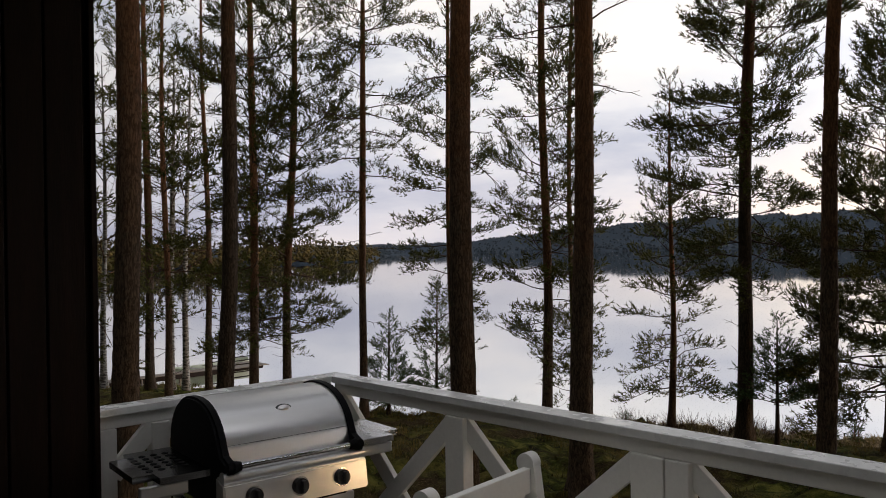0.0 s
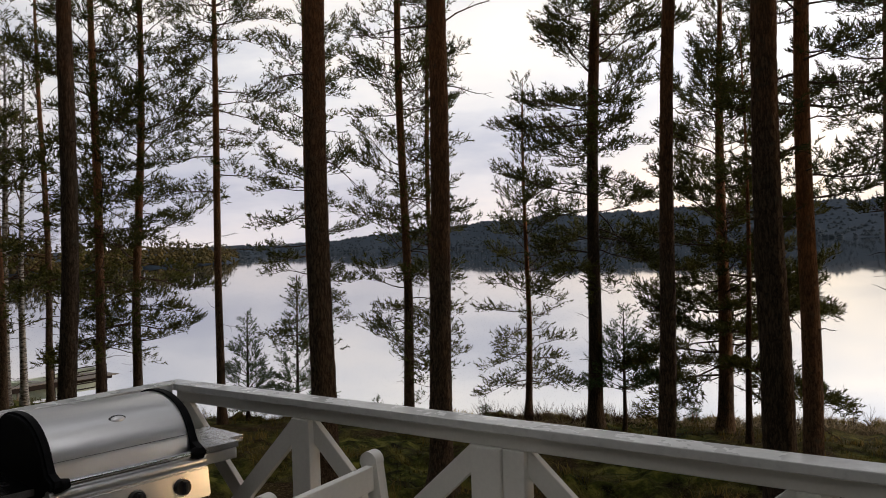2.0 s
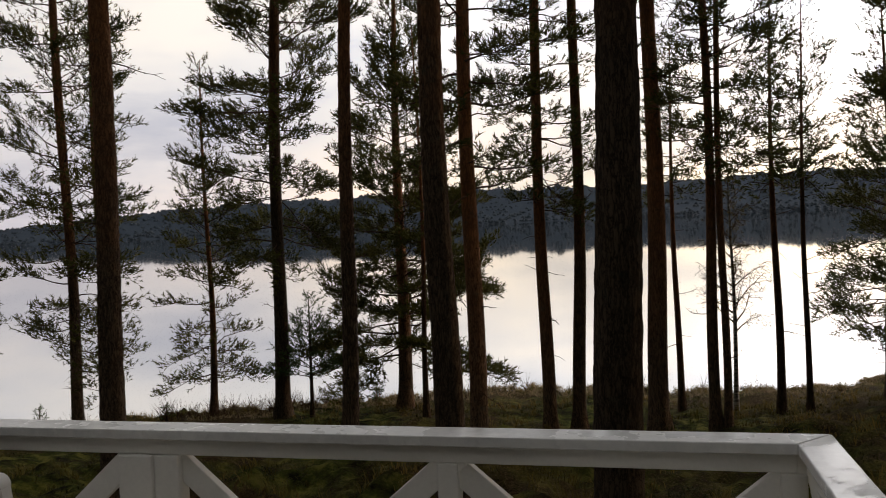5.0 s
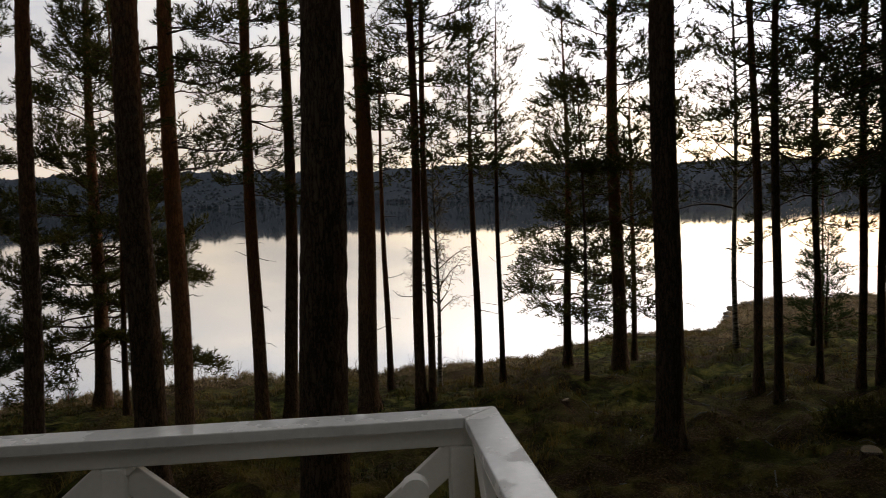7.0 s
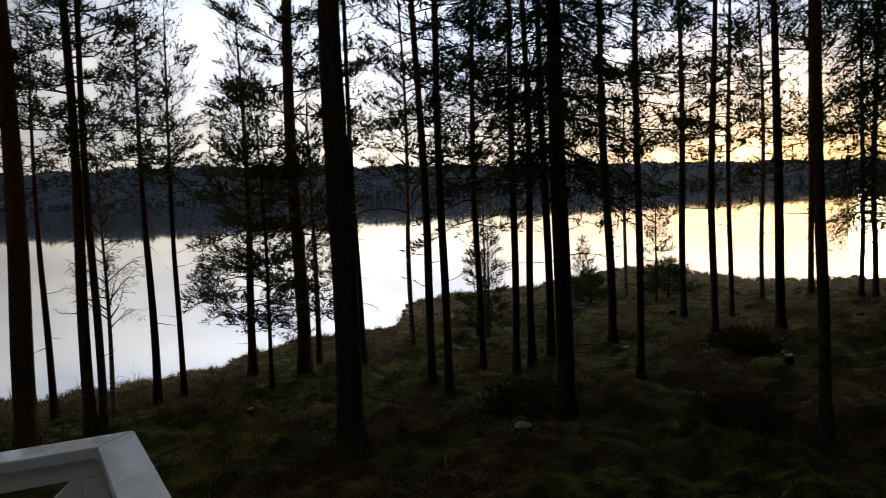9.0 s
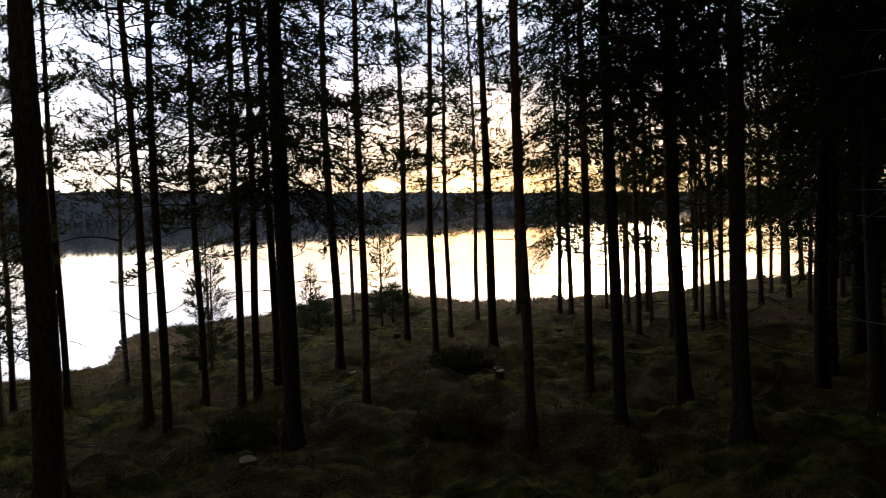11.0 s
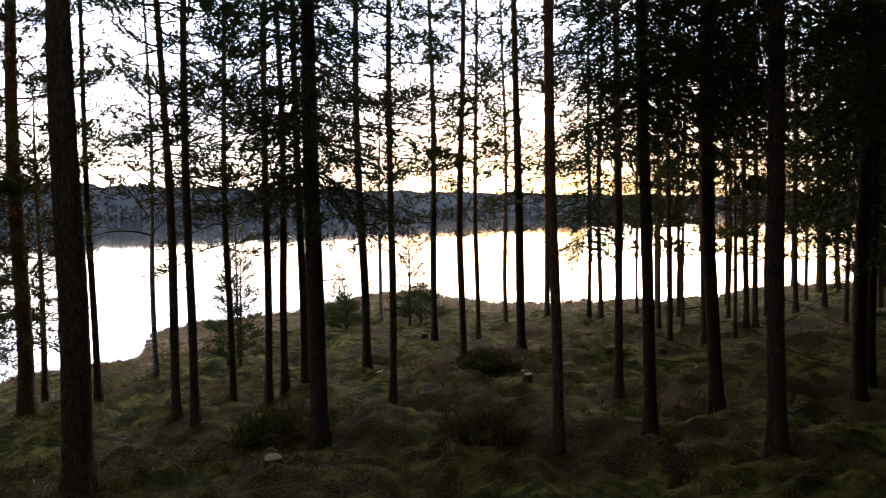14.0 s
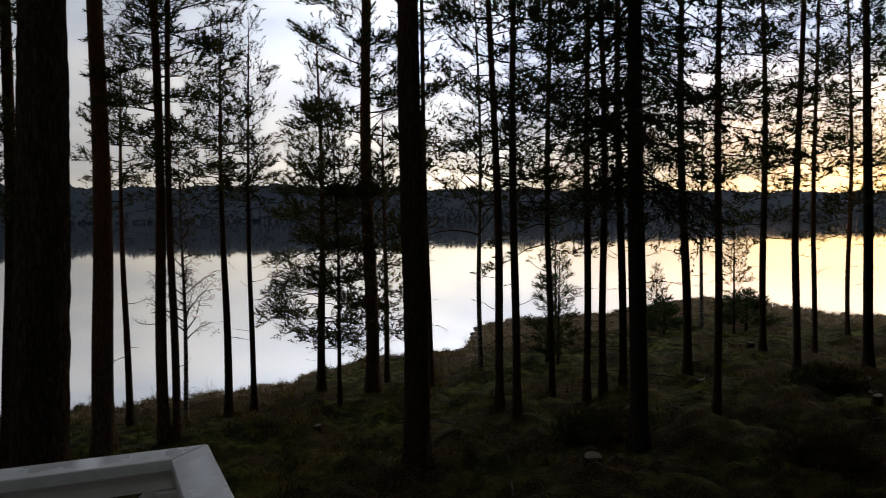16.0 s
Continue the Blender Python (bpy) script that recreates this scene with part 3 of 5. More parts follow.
def sticks(a, b, r0, r1):
    """Thin three-sided twigs from each a to each b, as verts and quads."""
    d = b - a
    d = d / (np.linalg.norm(d, axis=1, keepdims=True) + 1e-9)
    u = np.cross(d, [0.31, 0.17, 0.93])
    u = u / (np.linalg.norm(u, axis=1, keepdims=True) + 1e-9)
    w = np.cross(d, u)
    rows = []
    for p, r in ((a, r0), (b, r1)):
        for t in (0.0, 2.094, 4.189):
            rows.append(p + r * (math.cos(t) * u + math.sin(t) * w))
    v = np.stack(rows, 1).reshape(-1, 3)
    k = np.arange(len(a))[:, None] * 6
    return v, np.concatenate([k + [0, 1, 4, 3], k + [1, 2, 5, 4], k + [2, 0, 3, 5]], 0)


def bough(rng, start, way, length, steps, rise, jitter):
    """A wandering line of points."""
    pts, d, seg = [np.array(start, float)], np.array(way, float), length / steps
    for _ in range(steps):
        d = d + np.array([0, 0, rise]) + rng.normal(size=3) * jitter
        d /= np.linalg.norm(d)
        pts.append(pts[-1] + d * seg)
    return np.array(pts)


def trunk_mesh(name, rng, h, d, lean, mat, sway, fine):
    step = 0.07 if fine else 0.4
    low = np.arange(-0.35, 7.0, step) if fine else np.arange(-0.35, h * 0.6, step)
    z = np.concatenate([low, np.linspace(low[-1] + step, h, 12)])
    sides = 44 if fine else 12
    ph = rng.uniform(0, 6, 4)

    def axis(zz):
        zz = np.asarray(zz, float)
        k = np.clip(zz, 0, None)
        return np.stack([lean[0] * k + sway * np.sin(zz * 0.55 + ph[0]) * np.clip(zz / 3, 0, 1), lean[1] * k + sway * np.sin(zz * 0.47 + ph[1]) * np.clip(zz / 3, 0, 1), zz], -1)

    def radius(zz):
        zz = np.clip(zz, 0, h)
        return d / 2 * ((1 - zz / h) ** 0.75) * (1 + 0.45 * np.exp(-zz / 0.22)) + 0.006

    ax, rad = axis(z), radius(z)
    ang = np.arange(sides) * 2 * np.pi / sides
    rr = rad[:, None] * (1 + 0.05 * np.sin(3 * ang + ph[2])[None] + 0.04 * np.sin(2 * ang[None] + z[:, None] * 0.8))
    rr = rr * (1 + 0.16 * np.exp(-np.clip(z, 0, None) / 0.25)[:, None] * np.sin(5 * ang + ph[3])[None])
    if fine:
        for i in range(len(z)):
            for j in range(sides):
                q = Vector((math.cos(ang[j]) * d * 15, math.sin(ang[j]) * d * 15, z[i] * 3.6 + ph[0]))
                dist = noise.voronoi(q)[0]
                rr[i, j] += min(dist[1] - dist[0], 0.35) * 0.032 - 0.006 + 0.006 * noise.noise(q * 3)
    verts = np.stack([ax[:, None, 0] + rr * np.cos(ang), ax[:, None, 1] + rr * np.sin(ang), ax[:, None, 2] + 0 * rr], -1).reshape(-1, 3)
    i, j = np.meshgrid(np.arange(len(z) - 1), np.arange(sides), indexing="ij")
    k = (j + 1) % sides
    quads = np.stack([i * sides + j, i * sides + k, (i + 1) * sides + k, (i + 1) * sides + j], -1).reshape(-1, 4)
    return mesh_of(name, verts, quads, mat, True), axis, radius


count_of_trees = [0]


def conifer(kind, x, y, d, h, crown, lean=(0.0, 0.0), spread=2.2, dense=1.0, cone=0.0, dead=8, dead_long=0.8, bare=(), label="", group="pines by the lake", fine=False, coarse=False, sway=0.05, grey=False):
    """A pine or spruce: trunk, boughs and a crown of needle shoots. crown: height at which the live boughs begin."""
    count_of_trees[0] += 1
    rng = np.random.default_rng(900 + count_of_trees[0])
    young = h < 4.5
    pine = kind == "pine"
    name = "pine_tree" if pine else "spruce_tree"
    root = thing(name, x, y, float(ground_at(x, y)), label, "pine" if pine else "spruce", group)
    mat = M["spruce_bark"] if not pine else (M["young_bark"] if h < 10 else M["pine_bark"])
    me, axis, radius = trunk_mesh("trunk", rng, h, d, lean, mat, 0.0 if young else sway, fine)
    under(new("trunk", me), root)
    limbs, pos, way, size = Pile(), [], [], []
    far = math.hypot(x, y)
    unit = (0.175 if pine else 0.2) * (1.0 if far < 17 else 1.12 if far < 24 else 1.35) * (0.6 if h < 1 else 0.8 if young else 1)
    seen_top = 4.4 + far * 0.33          # above this the unseen crown is coarser, its shoots enlarged to shade the ground
    z = crown
    turn = rng.uniform(0, 6)
    tops, tips = [], []
    while z < h * 0.985:
        u = (z - crown) / max(h - crown, 0.1)
        high = z > seen_top or coarse
        if young:
            gap = 0.05 + 0.05 * h
        elif pine:
            gap = rng.uniform(0.24, 0.52) * (2.4 if high else 1.0) / (0.6 + 0.4 * dense) * (0.6 if h < 10 else 1.0)
        else:
            gap = rng.uniform(0.24, 0.38) * (2.0 if high else 1.0) / (0.6 + 0.4 * dense)
        prof_old = (0.5 + 0.5 * math.sin(math.pi * min(1.0, 0.22 + u * 0.95))) * (1 - u ** 3) ** 0.5
        prof_cone = (1 - u) ** 0.8
        prof = cone * prof_cone + (1 - cone) * prof_old
        for _ in range(rng.integers(2, 5) if pine else rng.integers(4, 6)):
            turn += rng.uniform(1.0, 2.4)
            length = max(0.08 if young else 0.3, spread * prof * rng.uniform(0.5, 1.15))
            if young:
                length = max(0.05, spread * prof_cone * rng.uniform(0.7, 1.1))
            tilt = (-0.12 + 0.9 * u if pine else -0.28 + 0.75 * u) + rng.normal() * 0.14
            if young:
                tilt = 0.3 + 0.6 * u
            go = np.array([math.cos(turn) * math.cos(tilt), math.sin(turn) * math.cos(tilt), math.sin(tilt)])
            zz = z + rng.uniform(-0.1, 0.1) * (0.3 if young else 1)
            line = bough(rng, axis(zz), go, length, 6, (0.05 if u > 0.25 else -0.01) if pine else (-0.03 if u < 0.6 else 0.04), 0.17 if pine and not young else 0.06)
            thick = min(0.38 * float(radius(zz)), 0.006 + 0.010 * length)
            if high:
                limbs.add(*tube(line[::2], np.linspace(thick, 0.004, 4), 3))
            else:
                limbs.add(*tube(line, np.linspace(thick, 0.004, 7), 4 if far < 12 else 3))
            n = max(3, int(length / (0.11 if pine and not young else 0.072 if pine else 0.1) * dense * (2.2 if young else (0.75 if x > 8 else 0.4 if x > 4 else 0.16) if z > seen_top else (0.5 if far < 24 else 0.3) if coarse else 1.0)))
            first = (0.24 if pine else 0.12) if length > 0.8 else 0.15
            s = np.linspace(first, 1.0, n) ** (0.85 if pine else 1.0)
            i = np.minimum((s * 6).astype(int), 5)
            at = line[i] + (line[i + 1] - line[i]) * (s * 6 - i)[:, None]
            fwd = line[i + 1] - line[i]
            fwd = fwd / np.linalg.norm(fwd, axis=1, keepdims=True)
            side = np.cross(fwd, [0, 0, 1.0])
            side = side / (np.linalg.norm(side, axis=1, keepdims=True) + 1e-6) * np.where(np.arange(n) % 2, 1, -1)[:, None]
            if pine:
                out = fwd * rng.uniform(0.45, 1.0, (n, 1)) + side * rng.uniform(0.25, 1.0, (n, 1)) + np.array([0, 0, 1.0]) * rng.uniform(-0.12, 0.25, (n, 1))
                reach = min(0.85, 0.46 * length) * rng.uniform(0.4, 1.1, n) * (1.15 - 0.6 * s)
            else:
                out = fwd * rng.uniform(0.35, 0.9, (n, 1)) + side * rng.uniform(0.5, 1.0, (n, 1)) + np.array([0, 0, 1.0]) * rng.uniform(-0.75, 0.0, (n, 1))
                reach = min(0.75, 0.4 * length) * rng.uniform(0.5, 1.1, n) * (1.2 - 0.85 * s)
            out = out / np.linalg.norm(out, axis=1, keepdims=True)
            if not high and not young:
                long_ = reach > (0.2 if far < 20 else 0.34)
                tops.append(at[long_])
                tips.append((at + out * reach[:, None])[long_])
            m = np.maximum(1, (reach / (unit * (0.36 if pine else 0.5))).astype(int))
            if z > seen_top:
                m = np.maximum(1, m // (2 if x < 4 else 1))
            broad = np.cross(out, [0, 0, 1.0])
            for e in range(int(m.max())):
                k = m > e
                w = 1.0 - e / m[k] * (0.62 if pine else 0.95)
                c = int(k.sum())
                p = at[k] + out[k] * (reach[k] * w)[:, None]
                if pine and not young:
                    # flat pads of shoots that all turn up towards the light
                    pos.append(p + broad[k] * (rng.uniform(-0.3, 0.3, c) * reach[k] * (1.15 - 0.5 * w))[:, None] + rng.normal(size=(c, 3)) * np.array([0.025, 0.025, 0.018]))
                    way.append(out[k] * 0.75 + np.array([0, 0, 0.55]) + rng.normal(size=(c, 3)) * 0.26)
                else:
                    pos.append(p + rng.normal(size=(c, 3)) * (0.012 if young else 0.035))
                    way.append(out[k] + np.array([0, 0, 0.3 if pine else -0.35]) + rng.normal(size=(c, 3)) * (0.4 if pine else 0.22))
                # outsized shoots out of view act as added canopy shade, strongest at x > 4
                size.append(unit * rng.uniform(0.75, 1.3, c) * ((6.5 if x > 4 else 5.0) if z > seen_top + 0.5 else 1.5 if coarse else 1.0))
        z += gap
    if tops:
        limbs.add(*sticks(np.concatenate(tops), np.concatenate(tips), 0.005, 0.003))
    # dry lower twigs
    dry = Pile()
    spots = [(rng.uniform(0.25, 1.0) * crown, rng.uniform(0, 6.3), rng.uniform(0.25, 1.0) * dead_long) for _ in range(dead if crown > 1 else 0)]
    for zz, ang, length in [*spots, *bare]:
        droop = rng.uniform(-0.1, 0.25) if pine else rng.uniform(-0.35, 0.05)
        go = np.array([math.cos(ang) * math.cos(droop), math.sin(ang) * math.cos(droop), math.sin(droop)])
        line = bough(rng, axis(zz), go, length, 7, -0.01 if pine else 0.03, 0.16 if pine else 0.09)
        dry.add(*tube(line, np.linspace((0.004 + 0.009 * length) if pine else (0.004 + 0.0035 * length), 0.0025, 8) * (0.8 if grey else 1.0), 4 if far < 16 else 3))
        for s in (2, 3, 4, 5, 6):
            if rng.uniform() < 0.75 and length > 0.45:
                fwd = line[s] - line[s - 1]
                fwd = fwd / np.linalg.norm(fwd)
                sub = bough(rng, line[s], fwd * 0.9 + rng.normal(size=3) * 0.4, length * rng.uniform(0.12, 0.3), 3, 0.02, 0.2)
                dry.add(*tube(sub, np.array([0.0055, 0.0045, 0.0035, 0.0025]) * (1.0 if pine else 0.65), 3))
    if limbs.v:
        tagged(under(new("branchwork", limbs.mesh("branchwork", M["limb"], True)), root), kind="stuff")
    if dry.v:
        tagged(under(new("deadwood", dry.mesh("deadwood", M["dry_limb"] if grey else M["limb"], True)), root), kind="stuff")
    if pos:
        leaf = M["young_needles"] if young else M["needles"] if pine else M["spruce_needles"]
        count = 10 if young or (far < 16.5 and not coarse) else 8
        pos, way, size = np.concatenate(pos), np.concatenate(way), np.concatenate(size)
        under(new("crown", tufts_mesh("crown", "pine" if pine else "spruce", count, pos, way, size, leaf, rng)), root)
    return root


def pine(x, y, d, h, crown, **more):
    return conifer("pine", x, y, d, h, crown, **more)


def spruce(x, y, d, h, crown, **more):
    more.setdefault("group", "spruces in the wood")
    return conifer("spruce", x, y, d, h, crown, **more)


def birch_bark():
    mat, n, l, b = material("birch_bark", 0.7, 0.0, 0.15)
    bands = noise_node(n, l, 7, 4, 0.6, (1, 1, 4.5))
    base = ramp_node(n, l, bands.outputs["Fac"], [(0.42, (0.05, 0.045, 0.04)), (0.54, (0.22, 0.21, 0.19)), (0.8, (0.42, 0.4, 0.37))])
    l.new(base.outputs["Color"], b.inputs["Base Color"])
    bump_node(n, l, b, bands.outputs["Fac"], 0.3, 0.006)
    return mat


M["birch_bark"] = birch_bark()


def birch(x, y, d, h, lean=(0.0, 0.0), first=0.3, leaves=0.3, label=""):
    """A slender birch with fine, almost bare twigs."""
    count_of_trees[0] += 1
    rng = np.random.default_rng(900 + count_of_trees[0])
    root = thing("birch_tree", x, y, float(ground_at(x, y)), label, "birch", "birches by the shore")
    me, axis, radius = trunk_mesh("trunk", rng, h, d, lean, M["birch_bark"], 0.06, False)
    under(new("trunk", me), root)
    limbs, pos, way, size = Pile(), [], [], []
    z, turn = h * first, rng.uniform(0, 6)
    while z < h * 0.97:
        u = (z / h - first) / (1 - first)
        for _ in range(2):
            turn += rng.uniform(1.4, 2.6)
            length = max(0.3, h * 0.19 * (1 - 0.75 * u) * rng.uniform(0.6, 1.1))
            tilt = rng.uniform(0.5, 1.0)
            line = bough(rng, axis(z), (math.cos(turn) * math.cos(tilt), math.sin(turn) * math.cos(tilt), math.sin(tilt)), length, 6, -0.05, 0.12)
            limbs.add(*tube(line, np.linspace(min(0.5 * float(radius(z)), 0.012 + 0.008 * length), 0.003, 7), 4))
            for s in range(2, 7):
                for _ in range(2):
                    fwd = line[s] - line[s - 1]
                    fwd = fwd / np.linalg.norm(fwd)
                    sub = bough(rng, line[s], fwd + rng.normal(size=3) * 0.6, length * rng.uniform(0.18, 0.45), 4, -0.1, 0.2)
                    limbs.add(*tube(sub, np.linspace(0.005, 0.0025, 5), 3))
                    for p in sub[1:]:
                        if rng.uniform() < leaves:
                            pos.append(p)
                            way.append(rng.normal(size=3) + np.array([0, 0, -0.5]))
                            size.append(rng.uniform(0.1, 0.16))
        z += h * 0.035
    tagged(under(new("branchwork", limbs.mesh("branchwork", M["limb"], True)), root), kind="stuff")
    if pos:
        under(new("crown", tufts_mesh("crown", "spruce", 8, pos, way, size, M["birch_leaves"], rng)), root)
    return root


# ---------------------------------------------------------------- the cabin and its porch
X0, X1, Y1 = -2.815, 0.718, 1.90            # outer edges of the railing's cap
CAP_W, CAP_T, CAP_Z = 0.092, 0.028, 0.95


def setting(name, bm, mat, label="", category=""):
    ob = part(name, bm, mat, None)
    return tagged(ob, label, category, kind="structure")


def cabin():
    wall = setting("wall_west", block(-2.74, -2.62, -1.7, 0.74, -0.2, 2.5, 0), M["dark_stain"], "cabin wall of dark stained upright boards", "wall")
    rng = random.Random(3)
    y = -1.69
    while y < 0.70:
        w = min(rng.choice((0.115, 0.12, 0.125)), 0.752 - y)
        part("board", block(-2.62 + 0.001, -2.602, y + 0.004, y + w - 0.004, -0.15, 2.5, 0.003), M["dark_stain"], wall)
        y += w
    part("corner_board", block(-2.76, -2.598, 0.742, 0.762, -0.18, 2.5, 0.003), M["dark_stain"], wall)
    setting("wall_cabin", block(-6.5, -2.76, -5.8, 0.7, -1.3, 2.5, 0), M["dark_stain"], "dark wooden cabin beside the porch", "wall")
    # out of view; the eastward overhang is added to shade the west wall
    setting("roof", block(-6.8, -2.1, -6.1, 0.95, 2.52, 2.65, 0.01), M["roofing"], "unseen dark felt roof of the cabin, its overhang added to shade the wall", "roof")


cabin()


def deck():
    base = setting("floor", block(-2.74, 0.70, -1.7, 1.84, -0.19, -0.032, 0), M["deck_wood"], "timber deck of the porch", "deck")
    y = -1.69
    while y < 1.80:
        part("plank", block(-2.74, 0.70, y, y + 0.115, -0.03, 0.0, 0.003), M["deck_wood"], base)
        y += 0.12
    for x in (-2.7, -1.0, 0.62):
        part("deck_post", block(x - 0.05, x + 0.05, 1.70, 1.80, -1.9, -0.19, 0.004), M["deck_wood"], base)


deck()


def cap_board(corners, bm=None):
    """A flat board in the shape of a four-cornered outline."""
    bm = bm or bmesh.new()
    lo = [bm.verts.new((x, y, CAP_Z - CAP_T)) for x, y in corners]
    hi = [bm.verts.new((x, y, CAP_Z)) for x, y in corners]
    bm.faces.new(hi)
    bm.faces.new(lo[::-1])
    for i in range(4):
        bm.faces.new((lo[i], lo[(i + 1) % 4], hi[(i + 1) % 4], hi[i]))
    bmesh.ops.recalc_face_normals(bm, faces=bm.faces)
    bmesh.ops.bevel(bm, geom=list(bm.edges), offset=0.003, segments=2, affect="EDGES", profile=0.5)
    return bm


def braces(rail, a, b, inward, low=0.16, high=0.868):
    """Two crossing diagonals between the posts a and b, halved over one another."""
    (ax, ay), (bx, by) = a, b
    ix, iy = inward
    up = (ix, iy, 0)
    run = math.hypot(bx - ax, by - ay)
    ex, ey = (bx - ax) / run * 0.03, (by - ay) / run * 0.03
    ez = 0.03 * (high - low) / run
    part("brace", beam((ax - ex, ay - ey, low - ez), (bx + ex, by + ey, high + ez), 0.068, 0.026, up), M["white_paint"], rail)
    o = 0.012
    part("brace", beam((ax - ex + ix * o, ay - ey + iy * o, high + ez), (bx + ex + ix * o, by + ey + iy * o, low - ez), 0.068, 0.026, up), M["white_paint"], rail)


def railing_front():
    rail = thing("porch_railing", (X0 + X1) / 2, Y1, 0, "white painted wooden railing with crossed braces and wet cap", "railing", "porch railings")
    rail.matrix_world = pose(0, 0, 0)
    g = 0.0012
    w = CAP_W
    part("cap", cap_board([(X0 + g, Y1), (X1 - g, Y1), (X1 - w - g, Y1 - w), (X0 + w + g, Y1 - w)]), M["wet_white"], rail, "wet flat white cap board")
    y = Y1 - 0.028
    part("top_chord", block(X0 + 0.09, X1 - 0.09, y - 0.046, y, 0.874, CAP_Z - CAP_T - 0.001), M["white_paint"], rail)
    part("bottom_rail", block(X0 + 0.09, X1 - 0.09, y - 0.046, y, 0.09, 0.15), M["white_paint"], rail)
    for a, b, t in ((X0 + 0.03, X0 + 0.12, 0.0), (-2.012, -1.917, 0.004), (-1.195, -1.084, 0.010), (-1.081, -1.004, 0.004), (-0.246, -0.19, 0.0), (0.588, 0.648, 0.004)):
        part("post", block(a, b, y - 0.050 - t, y + 0.002, -0.15 if b - a > 0.1 else 0.1, 0.8735), M["white_paint"], rail)
    for a, b in ((X0 + 0.11, -1.97), (-1.96, -1.16), (-1.04, -0.22), (-0.215, 0.62)):
        braces(rail, (a, Y1 - 0.057), (b, Y1 - 0.057), (0, 1))


railing_front()


def railing_side(outer, inner, y0, posts, label, half=()):
    rail = thing("porch_railing", outer, 0, 0, label, "railing", "porch railings")
    rail.matrix_world = pose(0, 0, 0)
    s = 1 if inner > outer else -1
    g = 0.0012
    part("cap", cap_board([(outer, y0), (outer, Y1 - g), (inner, Y1 - CAP_W - g), (inner, y0)]), M["wet_white"], rail, "wet flat white cap board")
    x = outer + s * 0.028
    part("top_chord", block(min(x, x + s * 0.046), max(x, x + s * 0.046), y0, Y1 - 0.08, 0.874, CAP_Z - CAP_T - 0.001), M["white_paint"], rail)
    part("bottom_rail", block(min(x, x + s * 0.046), max(x, x + s * 0.046), y0, Y1 - 0.08, 0.09, 0.15), M["white_paint"], rail)
    for y in posts:
        part("post", block(min(x - s * 0.002, x + s * 0.052), max(x - s * 0.002, x + s * 0.052), y - 0.035, y + 0.035, 0.0, 0.8735), M["white_paint"], rail)
    c = outer + s * 0.057
    for ya, za, yb, zb in half:
        part("brace", beam((c, ya, za), (c, yb, zb), 0.068, 0.026, (-s, 0, 0)), M["white_paint"], rail)
    ends = [*posts, Y1 - 0.09]
    for a, b in list(zip(ends, ends[1:]))[1 if half else 0:]:
        braces(rail, (c, a + 0.03), (c, b - 0.03), (-s, 0))


railing_side(X0, X0 + CAP_W, 0.765, [0.835, 1.035], "white painted wooden railing running to the cabin wall", [(1.02, 0.868, 0.86, 0.70)])
railing_side(X1, X1 - CAP_W, -1.68, [-1.64, -0.8, 0.05, 0.9], "white painted wooden railing along the open side")


